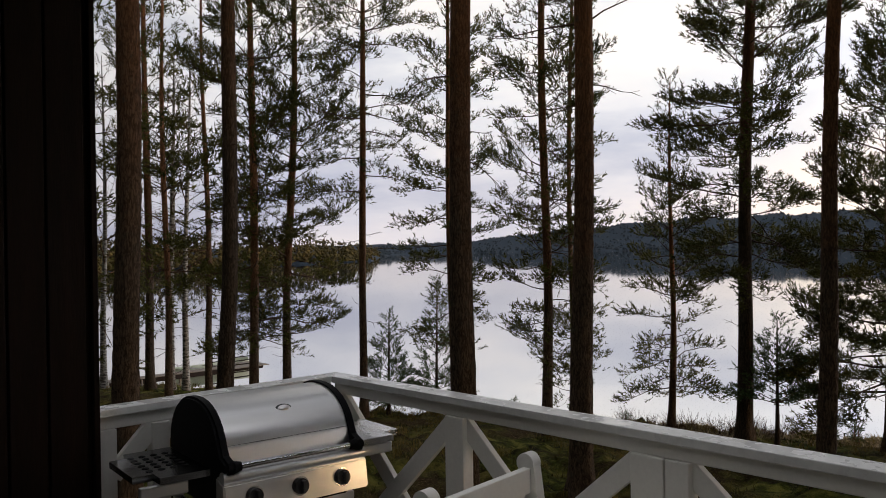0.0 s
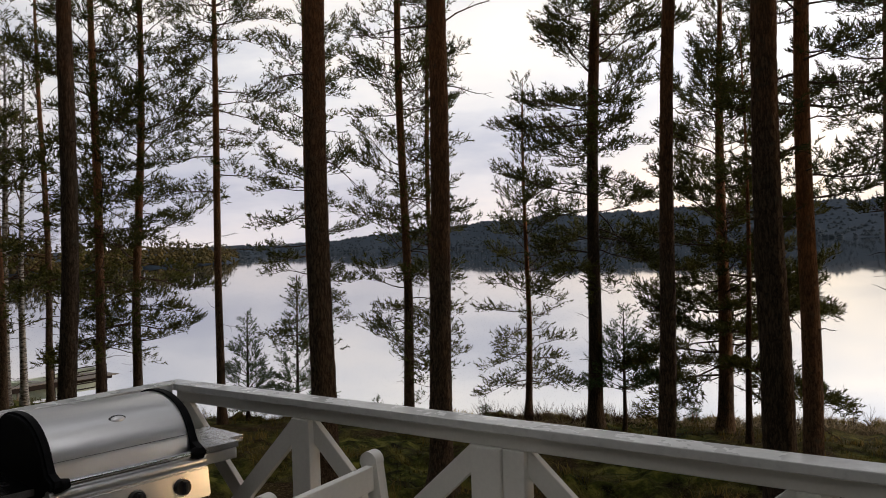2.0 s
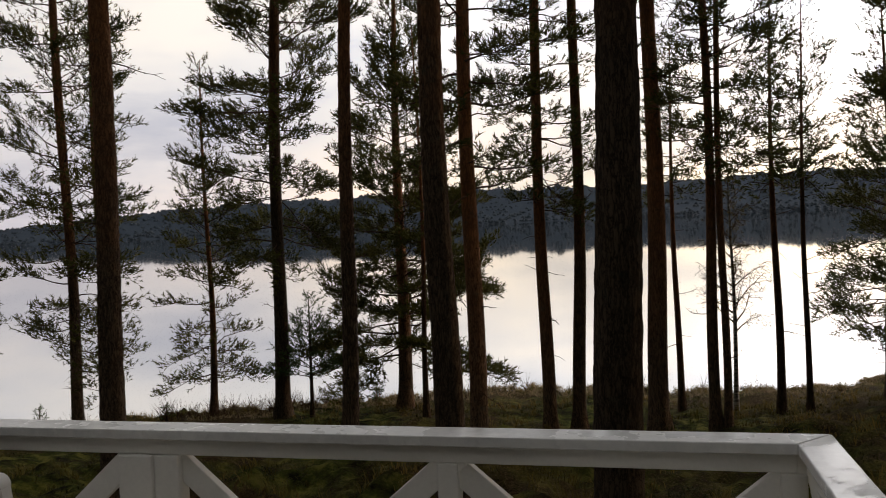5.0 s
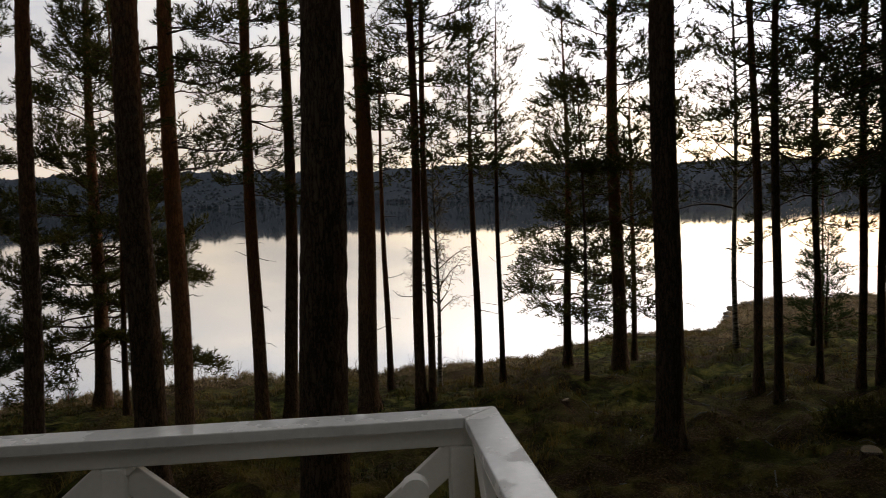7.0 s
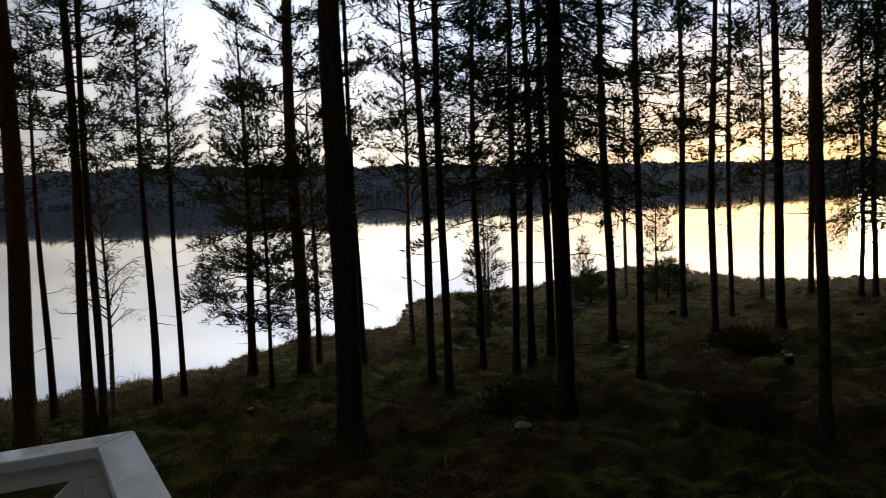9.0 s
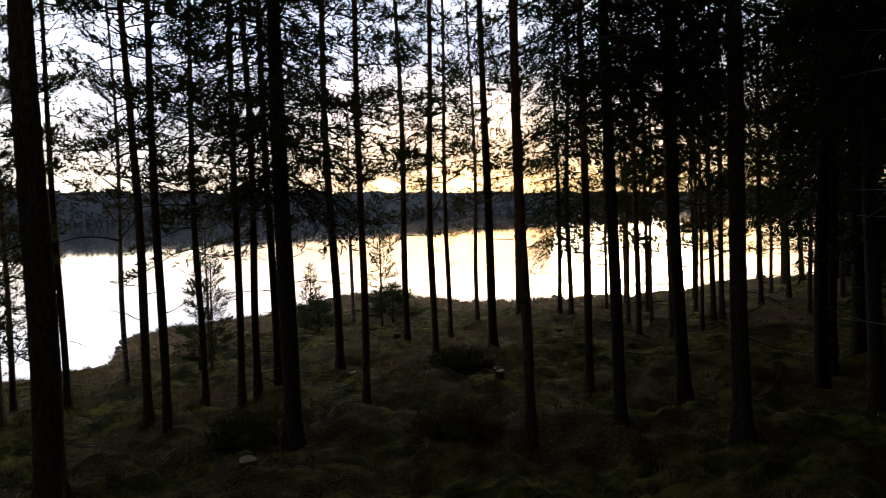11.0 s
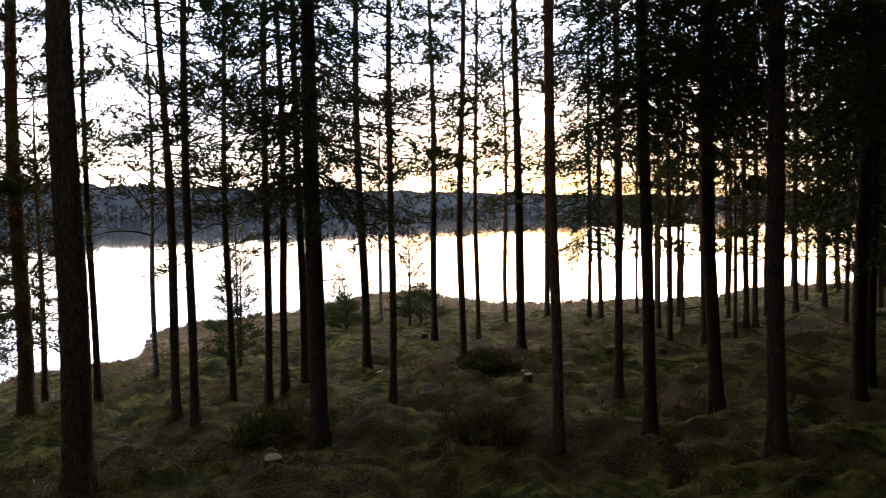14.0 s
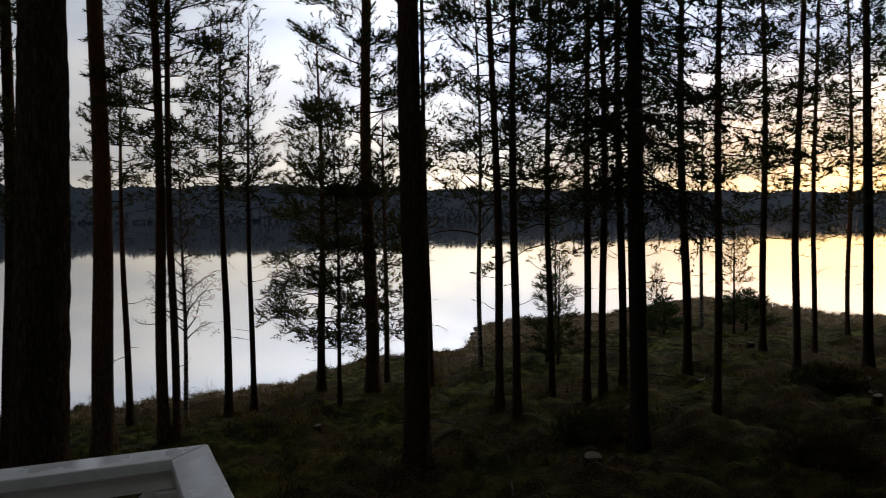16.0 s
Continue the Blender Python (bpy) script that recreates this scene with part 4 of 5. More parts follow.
# ---------------------------------------------------------------- gas grill
def grill():
    g = thing("gas_grill", -2.44, 1.25, 0.0, "stainless steel gas grill with closed lid and black ends", "grill", rz=-5.0)
    g.matrix_world = pose(-2.478, 1.313, 0.0984, 0, 0, -5.9) @ Matrix.Scale(0.8956, 4)
    # the front faces +x; y runs along the grill
    half = 0.262

    arc = []
    for i in range(49):
        a = radians(18 + 152 * i / 48)
        c, q = math.cos(a), math.sin(a)
        arc.append((0.262 * math.copysign(abs(c) ** 0.86, c), 0.775 + 0.212 * q))
    lid_line = arc + [(-0.262, 0.745)]
    fx, fz = arc[0]
    band_line = [(fx + 0.022, 0.752), (fx + 0.016, 0.775), (fx + 0.006, fz - 0.012), (fx + 0.001, fz - 0.0015)]
    for name, line, lab in (("lid", lid_line, "curved brushed steel lid"), ("lid_band", band_line, "flat steel band along the lid")):
        sheet = bmesh.new()
        rows = [[sheet.verts.new((x, y, z)) for y in (-half, half)] for x, z in line]
        for p, r in zip(rows, rows[1:]):
            sheet.faces.new((p[0], p[1], r[1], r[0]))
        bmesh.ops.recalc_face_normals(sheet, faces=sheet.faces)
        bmesh.ops.solidify(sheet, geom=sheet.faces[:], thickness=0.003)
        bmesh.ops.recalc_face_normals(sheet, faces=sheet.faces)
        part(name, sheet, M["steel"], g, lab, True)
    # black ends: they stand a little proud of the lid and reach forward to hold the handle
    swell = [(x * 1.035, 0.745 + (z - 0.745) * 1.035) for x, z in arc[::3]] + [(-0.268, 0.74)]
    nose = [(0.30, 0.74), (0.326, 0.752), (0.336, 0.773), (0.328, 0.794), (0.305, 0.802), (0.278, 0.812)]
    for s in (-1, 1):
        bm = prism(nose + swell, s * (half + 0.0005), s * (half + 0.036))
        bmesh.ops.bevel(bm, geom=[e for e in bm.edges if abs(e.verts[0].co.y) > half + 0.03 and abs(e.verts[1].co.y) > half + 0.03], offset=0.010, segments=4, affect="EDGES")
        part("end_cap", bm, M["black_enamel"], g, "black enamelled lid end", True)
        part("handle_bracket", rod((0.315, s * (half - 0.028), 0.775), (0.315, s * (half + 0.002), 0.775), 0.017, 0.024, 20), M["black_enamel"], g, "", True)
    part("handle", rod((0.315, -half - 0.0005, 0.775), (0.315, half + 0.0005, 0.775), 0.0125, None, 24), M["chrome"], g, "polished tubular handle", True)
    part("front_roll", rod((0.300, -half - 0.04, 0.735), (0.300, half + 0.04, 0.735), 0.024, None, 24), M["steel"], g, "rounded steel edge below the handle", True)
    badge = bmesh.new()
    bmesh.ops.create_uvsphere(badge, u_segments=24, v_segments=10, radius=1, matrix=Matrix.LocRotScale((0.176, 0.012, 0.936), Euler((0, radians(50), 0)), (0.021, 0.037, 0.006)))
    plate = part("badge", badge, M["black_plastic"], g, "oval badge with a dark rim", True)
    inner = bmesh.new()
    bmesh.ops.create_uvsphere(inner, u_segments=24, v_segments=8, radius=1, matrix=Matrix.LocRotScale((0.1785, 0.012, 0.938), Euler((0, radians(50), 0)), (0.014, 0.028, 0.0062)))
    part("badge_face", inner, M["steel"], plate, "", True)
    part("firebox", block(-0.25, 0.25, -half, half, 0.56, 0.744, 0.01), M["black_enamel"], g, "black firebox under the lid")
    # control panel leans back a little
    bm = prism([(0.25, 0.735), (0.325, 0.715), (0.342, 0.600), (0.25, 0.600)], -half - 0.045, half + 0.045)
    bmesh.ops.bevel(bm, geom=list(bm.edges), offset=0.006, segments=2, affect="EDGES")
    panel = part("control_panel", bm, M["steel"], g, "steel control panel")
    for y in (-0.19, -0.0, 0.185):
        knob = part("knob", rod((0.334, y, 0.660), (0.352, y, 0.663), 0.031, 0.029, 28), M["black_plastic"], panel, "round black control knob", True)
        part("grip", block(0.350, 0.372, y - 0.007, y + 0.007, 0.638, 0.688, 0.004), M["black_plastic"], knob)
        part("knob_ring", rod((0.3315, y, 0.6595), (0.336, y, 0.660), 0.037, 0.037, 28), M["chrome"], knob)
    # side tables
    for s, lab in ((-1, "steel side table with black discs for its round holes"), (1, "wet steel side table")):
        a, b = s * (half + 0.058), s * (half + 0.318)
        y0, y1 = min(a, b), max(a, b)
        bm = block(-0.21, 0.235, y0, y1, 0.738, 0.763, 0)
        corner = [e for e in bm.edges if abs(e.verts[0].co.z - e.verts[1].co.z) > 0.01 and abs(abs(e.verts[0].co.y) - max(abs(a), abs(b))) < 1e-4]
        bmesh.ops.bevel(bm, geom=corner, offset=0.075, segments=6, affect="EDGES")
        table = part("side_table", bm, M["wet_steel"] if s > 0 else M["dark_reflecting_steel"], g, lab)
        part("table_skirt", block(0.205, 0.232, y0 + 0.005, y1 - 0.08, 0.69, 0.737, 0.006), M["steel"], table)
        if s < 0:
            # black discs on the surface imitate the darkness inside the holes
            for i in range(6):
                for j in range(4):
                    hx, hy = -0.12 + i * 0.047, b + 0.075 + j * 0.045
                    part("dark_hole_disc", rod((hx, hy, 0.7632), (hx, hy, 0.7646), 0.0135, 0.0135, 12), M["black_enamel"], table)
        else:
            rng = random.Random(8)
            drops = bmesh.new()
            for _ in range(60):
                q = rng.uniform(0.004, 0.009)
                bmesh.ops.create_icosphere(drops, subdivisions=1, radius=1, matrix=Matrix.LocRotScale((rng.uniform(-0.18, 0.2), rng.uniform(y0 + 0.02, y1 - 0.05), 0.763), None, (q, q, q * 0.45)))
            tagged(part("rain_drops", drops, M["chrome"], table, "rain drops", True), kind="stuff")
    # cart
    for s in (-1, 1):
        for x in (-0.22, 0.22):
            part("leg", block(x - 0.018, x + 0.018, s * (half + 0.02) - 0.018, s * (half + 0.02) + 0.018, -0.11 if s > 0 else -0.02, 0.56, 0.003), M["steel"], g)
        part("side_panel", block(-0.2, 0.2, s * (half + 0.012) - 0.004, s * (half + 0.012) + 0.004, 0.14, 0.555, 0.002), M["black_enamel"], g)
        door = part("cart_door", block(0.232, 0.246, 0.004 if s > 0 else -half - 0.005, half + 0.005 if s > 0 else -0.004, 0.16, 0.59, 0.004), M["steel"], g)
        part("door_handle", rod((0.262, s * 0.035, 0.35), (0.262, s * 0.035, 0.52), 0.007), M["chrome"], door, "", True)
    part("bottom_shelf", block(-0.23, 0.23, -half - 0.02, half + 0.02, 0.115, 0.14, 0.004), M["black_enamel"], g)
    for x in (-0.22, 0.22):
        wheel = part("wheel", rod((x, -half - 0.045, -0.035), (x, -half - 0.005, -0.035), 0.075, 0.075, 28), M["rubber"], g, "", True)
        part("rim", rod((x, -half - 0.048, -0.035), (x, -half - 0.002, -0.035), 0.042, 0.042, 20), M["black_plastic"], wheel, "", True)


grill()


# ---------------------------------------------------------------- garden chairs
def garden_chair(label):
    c = thing("garden_chair", 0, 0, 0, label, "chair", "garden chairs on the deck")
    wp = M["white_paint"]
    w = 0.235
    for s in (-1, 1):
        # back posts rise past the top rail and end in a round
        bm = beam((0.0, s * w, 0.0), (0.0, s * w, 0.44), 0.038, 0.058, (1, 0, 0))
        beam((0.0, s * w, 0.44), (-0.054, s * w, 0.848), 0.038, 0.058, (1, 0, 0), bevel=0, bm=bm)
        bmesh.ops.create_cone(bm, cap_ends=True, segments=28, radius1=0.0305, radius2=0.0305, depth=0.041,
                              matrix=Matrix.Translation((-0.054, s * w, 0.848)) @ Matrix.Rotation(radians(90), 4, "X"))
        part("back_post", bm, wp, c)
        part("leg", block(0.40, 0.44, s * w - 0.02, s * w + 0.02, 0.0, 0.415), wp, c)
        part("armrest", block(-0.02, 0.47, s * w - 0.032 + s * 0.01, s * w + 0.032 + s * 0.01, 0.635, 0.658, 0.008), wp, c)
        part("arm_support", block(0.40, 0.44, s * w - 0.018, s * w + 0.018, 0.445, 0.634), wp, c)
        part("stretcher", block(0.022, 0.40, s * w - 0.012, s * w + 0.012, 0.17, 0.20), wp, c)
    part("top_rail", beam((-0.047, -w + 0.02, 0.80), (-0.047, w - 0.02, 0.80), 0.026, 0.075), wp, c)
    part("lower_rail", beam((-0.012, -w + 0.02, 0.52), (-0.012, w - 0.02, 0.52), 0.024, 0.05), wp, c)
    for i in range(6):
        y = -0.17 + 0.068 * i
        part("back_slat", beam((-0.014, y, 0.53), (-0.044, y, 0.775), 0.036, 0.012, (1, 0, 0)), wp, c)
    part("seat_rail", block(0.40, 0.43, -w + 0.021, w - 0.021, 0.37, 0.415), wp, c)
    for i in range(6):
        part("seat_slat", block(0.03 + i * 0.07, 0.092 + i * 0.07, -w - 0.01, w + 0.01, 0.416, 0.438, 0.004), wp, c)
    return c


chair = garden_chair("white painted slatted wooden garden chair with rounded posts")
chair.matrix_world = pose(-1.335, 1.37, 0, 0, 0, 6)
copy_thing(chair, pose(0.424, 1.388, 0, 0, 0, 178))


# ---------------------------------------------------------------- dock with its boat
def dock():
    k = thing("dock", -26.7, 8.2, WATER, "narrow grey wooden dock with a railed head", "dock", rz=1.0)
    z = 0.52                                     # walkway above the water
    long_, head = 5.8, 7.5
    n = int(head / 0.15)
    for i in range(n):
        y = i * 0.15
        wide = 0.27 if y < long_ else 0.7
        part("plank", block(-wide, wide, y + 0.004, y + 0.142, z - 0.025, z, 0.004), M["deck_wood"], k)
    # near-black beams: the shade on the dock's side is put into their colour
    for x in (-0.2, 0.2):
        part("beam", block(x - 0.045, x + 0.045, 0, head, z - 0.19, z - 0.027, 0.005), M["dark_stain"], k)
        for y in (1.0, 2.7, 4.4, 5.9):
            part("post", rod((x * 1.7, y, -2.0), (x * 1.7, y, z - 0.03), 0.03, 0.03, 10), M["deck_wood"], k)
    for y in (1.8, 3.5):
        part("strut", rod((0.3, y, -0.6), (0.22, y + 0.8, z - 0.1), 0.02, 0.02, 8), M["deck_wood"], k)
    for y in (0.6, 2.2, 4.0):
        part("mooring_pole", rod((-0.33, y, -2.0), (-0.33, y, z + 0.55), 0.018, 0.015, 8), M["deck_wood"], k)
    for x, y0, y1 in ((-0.68, 5.85, 6.35), (0.68, 5.85, 7.0)):
        for y in (y0, y1):
            part("rail_post", block(x - 0.025, x + 0.025, y - 0.025, y + 0.025, -0.45, z + 0.42, 0.004), M["dark_stain"], k)
        for h in (0.12, 0.26, 0.4):
            part("rail", block(x - 0.015, x + 0.015, y0 - 0.05, y1 + 0.05, z + h - 0.018, z + h + 0.018, 0.004), M["dark_stain"], k)
        for h in (-0.34, -0.15):
            part("rail", block(x - 0.015, x + 0.015, y0 - 0.05, y1 + 0.05, z + h - 0.02, z + h + 0.02, 0.004), M["dark_stain"], k)


dock()


def rowing_boat(x, y, rz):
    boat = thing("rowing_boat", x, y, WATER - 0.1, "pale green wooden rowing boat moored by the dock", "boat", rz=rz)
    rows = []
    for i in range(15):
        t = i / 14 * 2 - 1
        w = 0.62 * (1 - abs(t) ** 2.6) ** 0.6 + 0.02
        h = 0.34 + 0.14 * t * t
        rows.append([(w * s * math.sin(radians(q)), t * 1.9, 0.05 + h * (1 - math.cos(radians(q)))) for s, q in ((-1, 90), (-1, 62), (-1, 34), (0, 0), (1, 34), (1, 62), (1, 90))])
    bm = bmesh.new()
    grid = [[bm.verts.new(p) for p in r] for r in rows]
    for i in range(14):
        for j in range(6):
            bm.faces.new((grid[i][j], grid[i][j + 1], grid[i + 1][j + 1], grid[i + 1][j]))
    bmesh.ops.solidify(bm, geom=bm.faces[:], thickness=0.03)
    part("hull", bm, M["boat_green"], boat, "", True)
    for y2 in (-0.8, 0.1, 1.0):
        part("thwart", block(-0.5, 0.5, y2 - 0.11, y2 + 0.11, 0.36, 0.39, 0.004), M["grey_wood"], boat)


rowing_boat(-29.05, 14.76, 8)


# ---------------------------------------------------------------- the wood, tree by tree
pine(-9.86, 3.75, 0.34, 20.8, 10.8, lean=(0.002, 0.006), spread=2.3, dead=6, dead_long=0.5, fine=True, label="tall straight pine with a bare furrowed trunk and high crown")
pine(-24.85, 10.51, 0.28, 19.5, 6.6, lean=(0.000, 0.000), spread=1.60, dense=1.2, cone=0.15, dead=9, dead_long=0.6, label="slender pine with live boughs reaching low over the shore")
birch(-24.08, 10.85, 0.25, 11.0, lean=(0.009, 0.020), leaves=0.25, label="slender white-barked birch with nearly bare twigs")
birch(-23.77, 11.22, 0.21, 11.0, lean=(0.009, 0.018), leaves=0.25, label="slender white-barked birch with nearly bare twigs")
birch(-26.42, 9.65, 0.21, 11.0, lean=(0.003, 0.009), leaves=0.25, label="slender white-barked birch with nearly bare twigs")
pine(-11.33, 5.84, 0.27, 19.4, 10.1, lean=(0.015, 0.028), spread=2.3, dead=6, dead_long=0.5, fine=True, label="tall straight pine with a bare furrowed trunk and high crown")
pine(-17.96, 10.27, 0.24, 18.8, 2.0, lean=(0.005, 0.009), spread=1.90, dense=1.25, cone=0.15, dead=9, dead_long=0.6, bare=((2.2, 0.9, 0.9), (1.6, 1.1, 0.7)), label="slender pine with live boughs reaching low over the shore")
pine(-18.70, 11.73, 0.24, 18.8, 2.1, lean=(0.017, 0.026), spread=2.00, dense=1.3, cone=0.15, dead=9, dead_long=0.6, label="slender pine with live boughs reaching low over the shore")
pine(-16.24, 12.50, 0.21, 18.3, 5.9, lean=(0.008, 0.010), spread=1.70, dense=1.2, cone=0.15, dead=9, dead_long=0.6, bare=((4.3, 0.92, 1.1),), label="slender pine with live boughs reaching low over the shore")
pine(-7.91, 7.84, 0.36, 21.0, 10.9, lean=(0.004, 0.004), spread=2.3, dead=6, dead_long=0.5, fine=True, bare=((4.9, 0.79, 1.0), (6.1, 3.93, 1.2)), label="tall straight pine with a bare furrowed trunk and high crown")
pine(-14.37, 13.96, 0.16, 17.2, 2.1, lean=(-0.001, -0.001), spread=1.30, dense=1.4, cone=0.15, dead=9, dead_long=0.6, label="slender pine with live boughs reaching low over the shore")
pine(-11.01, 13.57, 0.22, 18.4, 1.9, lean=(0.007, 0.005), spread=1.35, dense=1.4, cone=0.15, dead=9, dead_long=0.6, label="slender pine with live boughs reaching low over the shore")
pine(-12.50, 16.45, 0.15, 17.0, 0.9, lean=(0.011, 0.008), spread=1.10, dense=1.4, cone=0.15, dead=9, dead_long=0.6, label="slender pine with live boughs reaching low over the shore")
pine(-6.88, 9.24, 0.33, 20.6, 10.7, lean=(0.015, 0.011), spread=2.3, dead=6, dead_long=0.5, fine=True, bare=((6.9, 0.64, 1.2), (6.0, 0.64, 0.85), (7.3, 0.64, 0.25), (6.9, 3.78, 1.5), (6.0, 3.78, 0.65), (4.8, 3.78, 0.9)), label="tall straight pine with a bare furrowed trunk and high crown")
pine(-9.81, 16.82, 0.16, 8.5, 0.9, lean=(0.016, 0.009), spread=1.25, dense=1.4, cone=0.75, dead=9, dead_long=0.6, label="narrow young pine with boughs almost to the ground")
pine(-7.77, 16.31, 0.32, 20.5, 3.8, lean=(0.026, 0.012), spread=1.90, dense=1.7, cone=0.15, dead=9, dead_long=0.6, label="slender pine with live boughs reaching low over the shore")
pine(-4.43, 11.89, 0.25, 19.0, 9.9, lean=(0.037, 0.014), spread=2.3, dead=6, dead_long=0.5, fine=True, bare=((5.6, 0.3, 0.5), (4.2, 3.5, 0.5)), label="tall straight pine with a bare furrowed trunk and high crown")
pine(-5.10, 17.21, 0.32, 11.0, 1.2, lean=(0.015, 0.005), spread=2.30, dense=2.4, cone=0.75, dead=9, dead_long=0.6, label="slender pine with live boughs reaching low over the shore")
pine(-4.06, 15.26, 0.11, 8.0, 5.3, lean=(0.009, 0.002), spread=0.70, dense=1.4, cone=0.75, dead=9, dead_long=0.6, label="narrow young pine with boughs almost to the ground")
pine(-2.17, 9.62, 0.36, 21.0, 10.9, lean=(0.003, 0.001), spread=2.3, dead=6, dead_long=0.5, fine=True, label="tall straight pine with a bare furrowed trunk and high crown")
pine(-2.26, 11.77, 0.27, 19.4, 4.2, lean=(0.012, 0.003), spread=1.50, dense=1.4, cone=0.15, dead=9, dead_long=0.6, label="slender pine with live boughs reaching low over the shore")
pine(-1.48, 14.71, 0.24, 18.9, 4.4, lean=(-0.002, -0.000), spread=1.30, dense=1.4, cone=0.15, dead=9, dead_long=0.6, bare=((3.1, 0.1, 0.45),), label="slender pine with live boughs reaching low over the shore")
pine(-0.97, 15.06, 0.24, 18.8, 9.8, lean=(0.025, 0.002), spread=2.3, dead=6, dead_long=0.5, label="tall straight pine with a bare furrowed trunk and high crown")
pine(0.03, 6.44, 0.40, 21.0, 10.9, lean=(0.017, 0.001), spread=2.3, dead=6, dead_long=0.5, fine=True, label="tall straight pine with a bare furrowed trunk and high crown")
pine(0.51, 14.71, 0.35, 21.0, 10.9, lean=(0.009, -0.000), spread=2.3, dead=6, dead_long=0.5, label="tall straight pine with a bare furrowed trunk and high crown")
pine(1.01, 16.90, 0.13, 7.8, 4.5, lean=(-0.002, 0.000), spread=1.17, dense=1.35, cone=0.75, dead=9, dead_long=0.6, label="narrow young pine with boughs almost to the ground")
pine(1.50, 14.75, 0.19, 17.8, 5.2, lean=(-0.001, 0.000), spread=1.43, dense=1.35, cone=0.15, dead=9, dead_long=0.6, label="slender pine with live boughs reaching low over the shore")
pine(1.72, 14.75, 0.13, 16.7, 5.1, lean=(0.002, -0.000), spread=1.17, dense=1.35, cone=0.15, dead=9, dead_long=0.6, label="slender pine with live boughs reaching low over the shore")
birch(2.15, 17.55, 0.09, 5.6, lean=(0.005, -0.000), leaves=0.5, label="slender white-barked birch with nearly bare twigs")
pine(2.94, 16.82, 0.16, 8.5, 4.7, lean=(-0.000, 0.000), spread=1.23, dense=1.35, cone=0.75, dead=9, dead_long=0.6, label="narrow young pine with boughs almost to the ground")
pine(3.35, 16.14, 0.11, 8.0, 4.6, lean=(0.001, -0.000), spread=1.04, dense=1.35, cone=0.75, dead=9, dead_long=0.6, label="narrow young pine with boughs almost to the ground")
pine(5.24, 17.91, 0.19, 8.5, 1.5, lean=(0.004, -0.001), spread=1.45, dense=1.5, cone=0.75, dead=9, dead_long=0.6, label="narrow young pine with boughs almost to the ground")
pine(4.88, 15.16, 0.08, 5.9, 3.8, lean=(-0.012, 0.004), spread=0.65, dense=1.35, cone=0.75, dead=9, dead_long=0.6, label="narrow young pine with boughs almost to the ground")
pine(6.08, 16.63, 0.30, 20.0, 1.6, lean=(-0.005, 0.002), spread=1.70, dense=1.7, cone=0.15, dead=9, dead_long=0.6, label="slender pine with live boughs reaching low over the shore")
pine(6.87, 17.94, 0.13, 7.0, 1.2, lean=(-0.000, 0.000), spread=0.70, dense=1.4, cone=0.75, dead=9, dead_long=0.6, label="narrow young pine with boughs almost to the ground")
pine(4.34, 9.64, 0.34, 21.0, 10.9, lean=(0.001, -0.000), spread=2.3, dead=6, dead_long=0.5, fine=True, label="tall straight pine with a bare furrowed trunk and high crown")
pine(7.46, 16.58, 0.13, 16.6, 5.0, lean=(-0.015, 0.006), spread=1.04, dense=1.1, cone=0.15, dead=9, dead_long=0.6, label="slender pine with live boughs reaching low over the shore")
birch(9.36, 17.80, 0.12, 11.0, lean=(-0.008, 0.004), leaves=0.25, label="slender white-barked birch with nearly bare twigs")
pine(7.39, 13.04, 0.15, 17.1, 4.4, lean=(-0.014, 0.007), spread=1.61, dense=1.1, cone=0.15, dead=9, dead_long=0.6, label="slender pine with live boughs reaching low over the shore")
pine(7.28, 12.19, 0.14, 16.9, 4.2, lean=(-0.003, 0.002), spread=1.57, dense=1.1, cone=0.15, dead=9, dead_long=0.6, label="slender pine with live boughs reaching low over the shore")
pine(8.92, 13.66, 0.12, 16.4, 3.0, lean=(-0.005, 0.003), spread=1.47, dense=1.1, cone=0.15, dead=9, dead_long=0.6, label="slender pine with live boughs reaching low over the shore")
pine(9.39, 13.14, 0.14, 16.8, 4.0, lean=(0.007, -0.005), spread=1.56, dense=1.1, cone=0.15, dead=9, dead_long=0.6, label="slender pine with live boughs reaching low over the shore")
pine(9.70, 13.01, 0.14, 16.8, 4.0, lean=(-0.005, 0.003), spread=1.56, dense=1.1, cone=0.15, dead=9, dead_long=0.6, label="slender pine with live boughs reaching low over the shore")
pine(10.03, 12.80, 0.15, 17.0, 4.0, lean=(-0.010, 0.007), spread=1.61, dense=1.1, cone=0.15, dead=9, dead_long=0.6, label="slender pine with live boughs reaching low over the shore")
spruce(7.68, 9.23, 0.26, 17.7, 3.9, lean=(-0.008, 0.006), spread=2.0, cone=0.5, dense=1.15, dead=20, dead_long=1.2, label="tall dark spruce with hanging boughs and dry lower twigs")
pine(12.52, 13.79, 0.19, 17.7, 4.5, lean=(-0.012, 0.010), spread=1.76, dense=1.1, cone=0.15, dead=9, dead_long=0.6, label="slender pine with live boughs reaching low over the shore")
pine(10.28, 10.47, 0.13, 16.5, 4.1, lean=(0.004, -0.004), spread=1.49, dense=1.1, cone=0.15, dead=9, dead_long=0.6, label="slender pine with live boughs reaching low over the shore")
pine(16.70, 15.67, 0.18, 17.6, 3.0, lean=(-0.004, 0.004), spread=1.33, dense=1.05, cone=0.15, dead=9, dead_long=0.6, label="slender pine with live boughs reaching low over the shore")
pine(14.53, 12.59, 0.16, 17.3, 4.3, lean=(0.000, -0.000), spread=1.28, dense=1.05, cone=0.15, dead=9, dead_long=0.6, label="slender pine with live boughs reaching low over the shore")
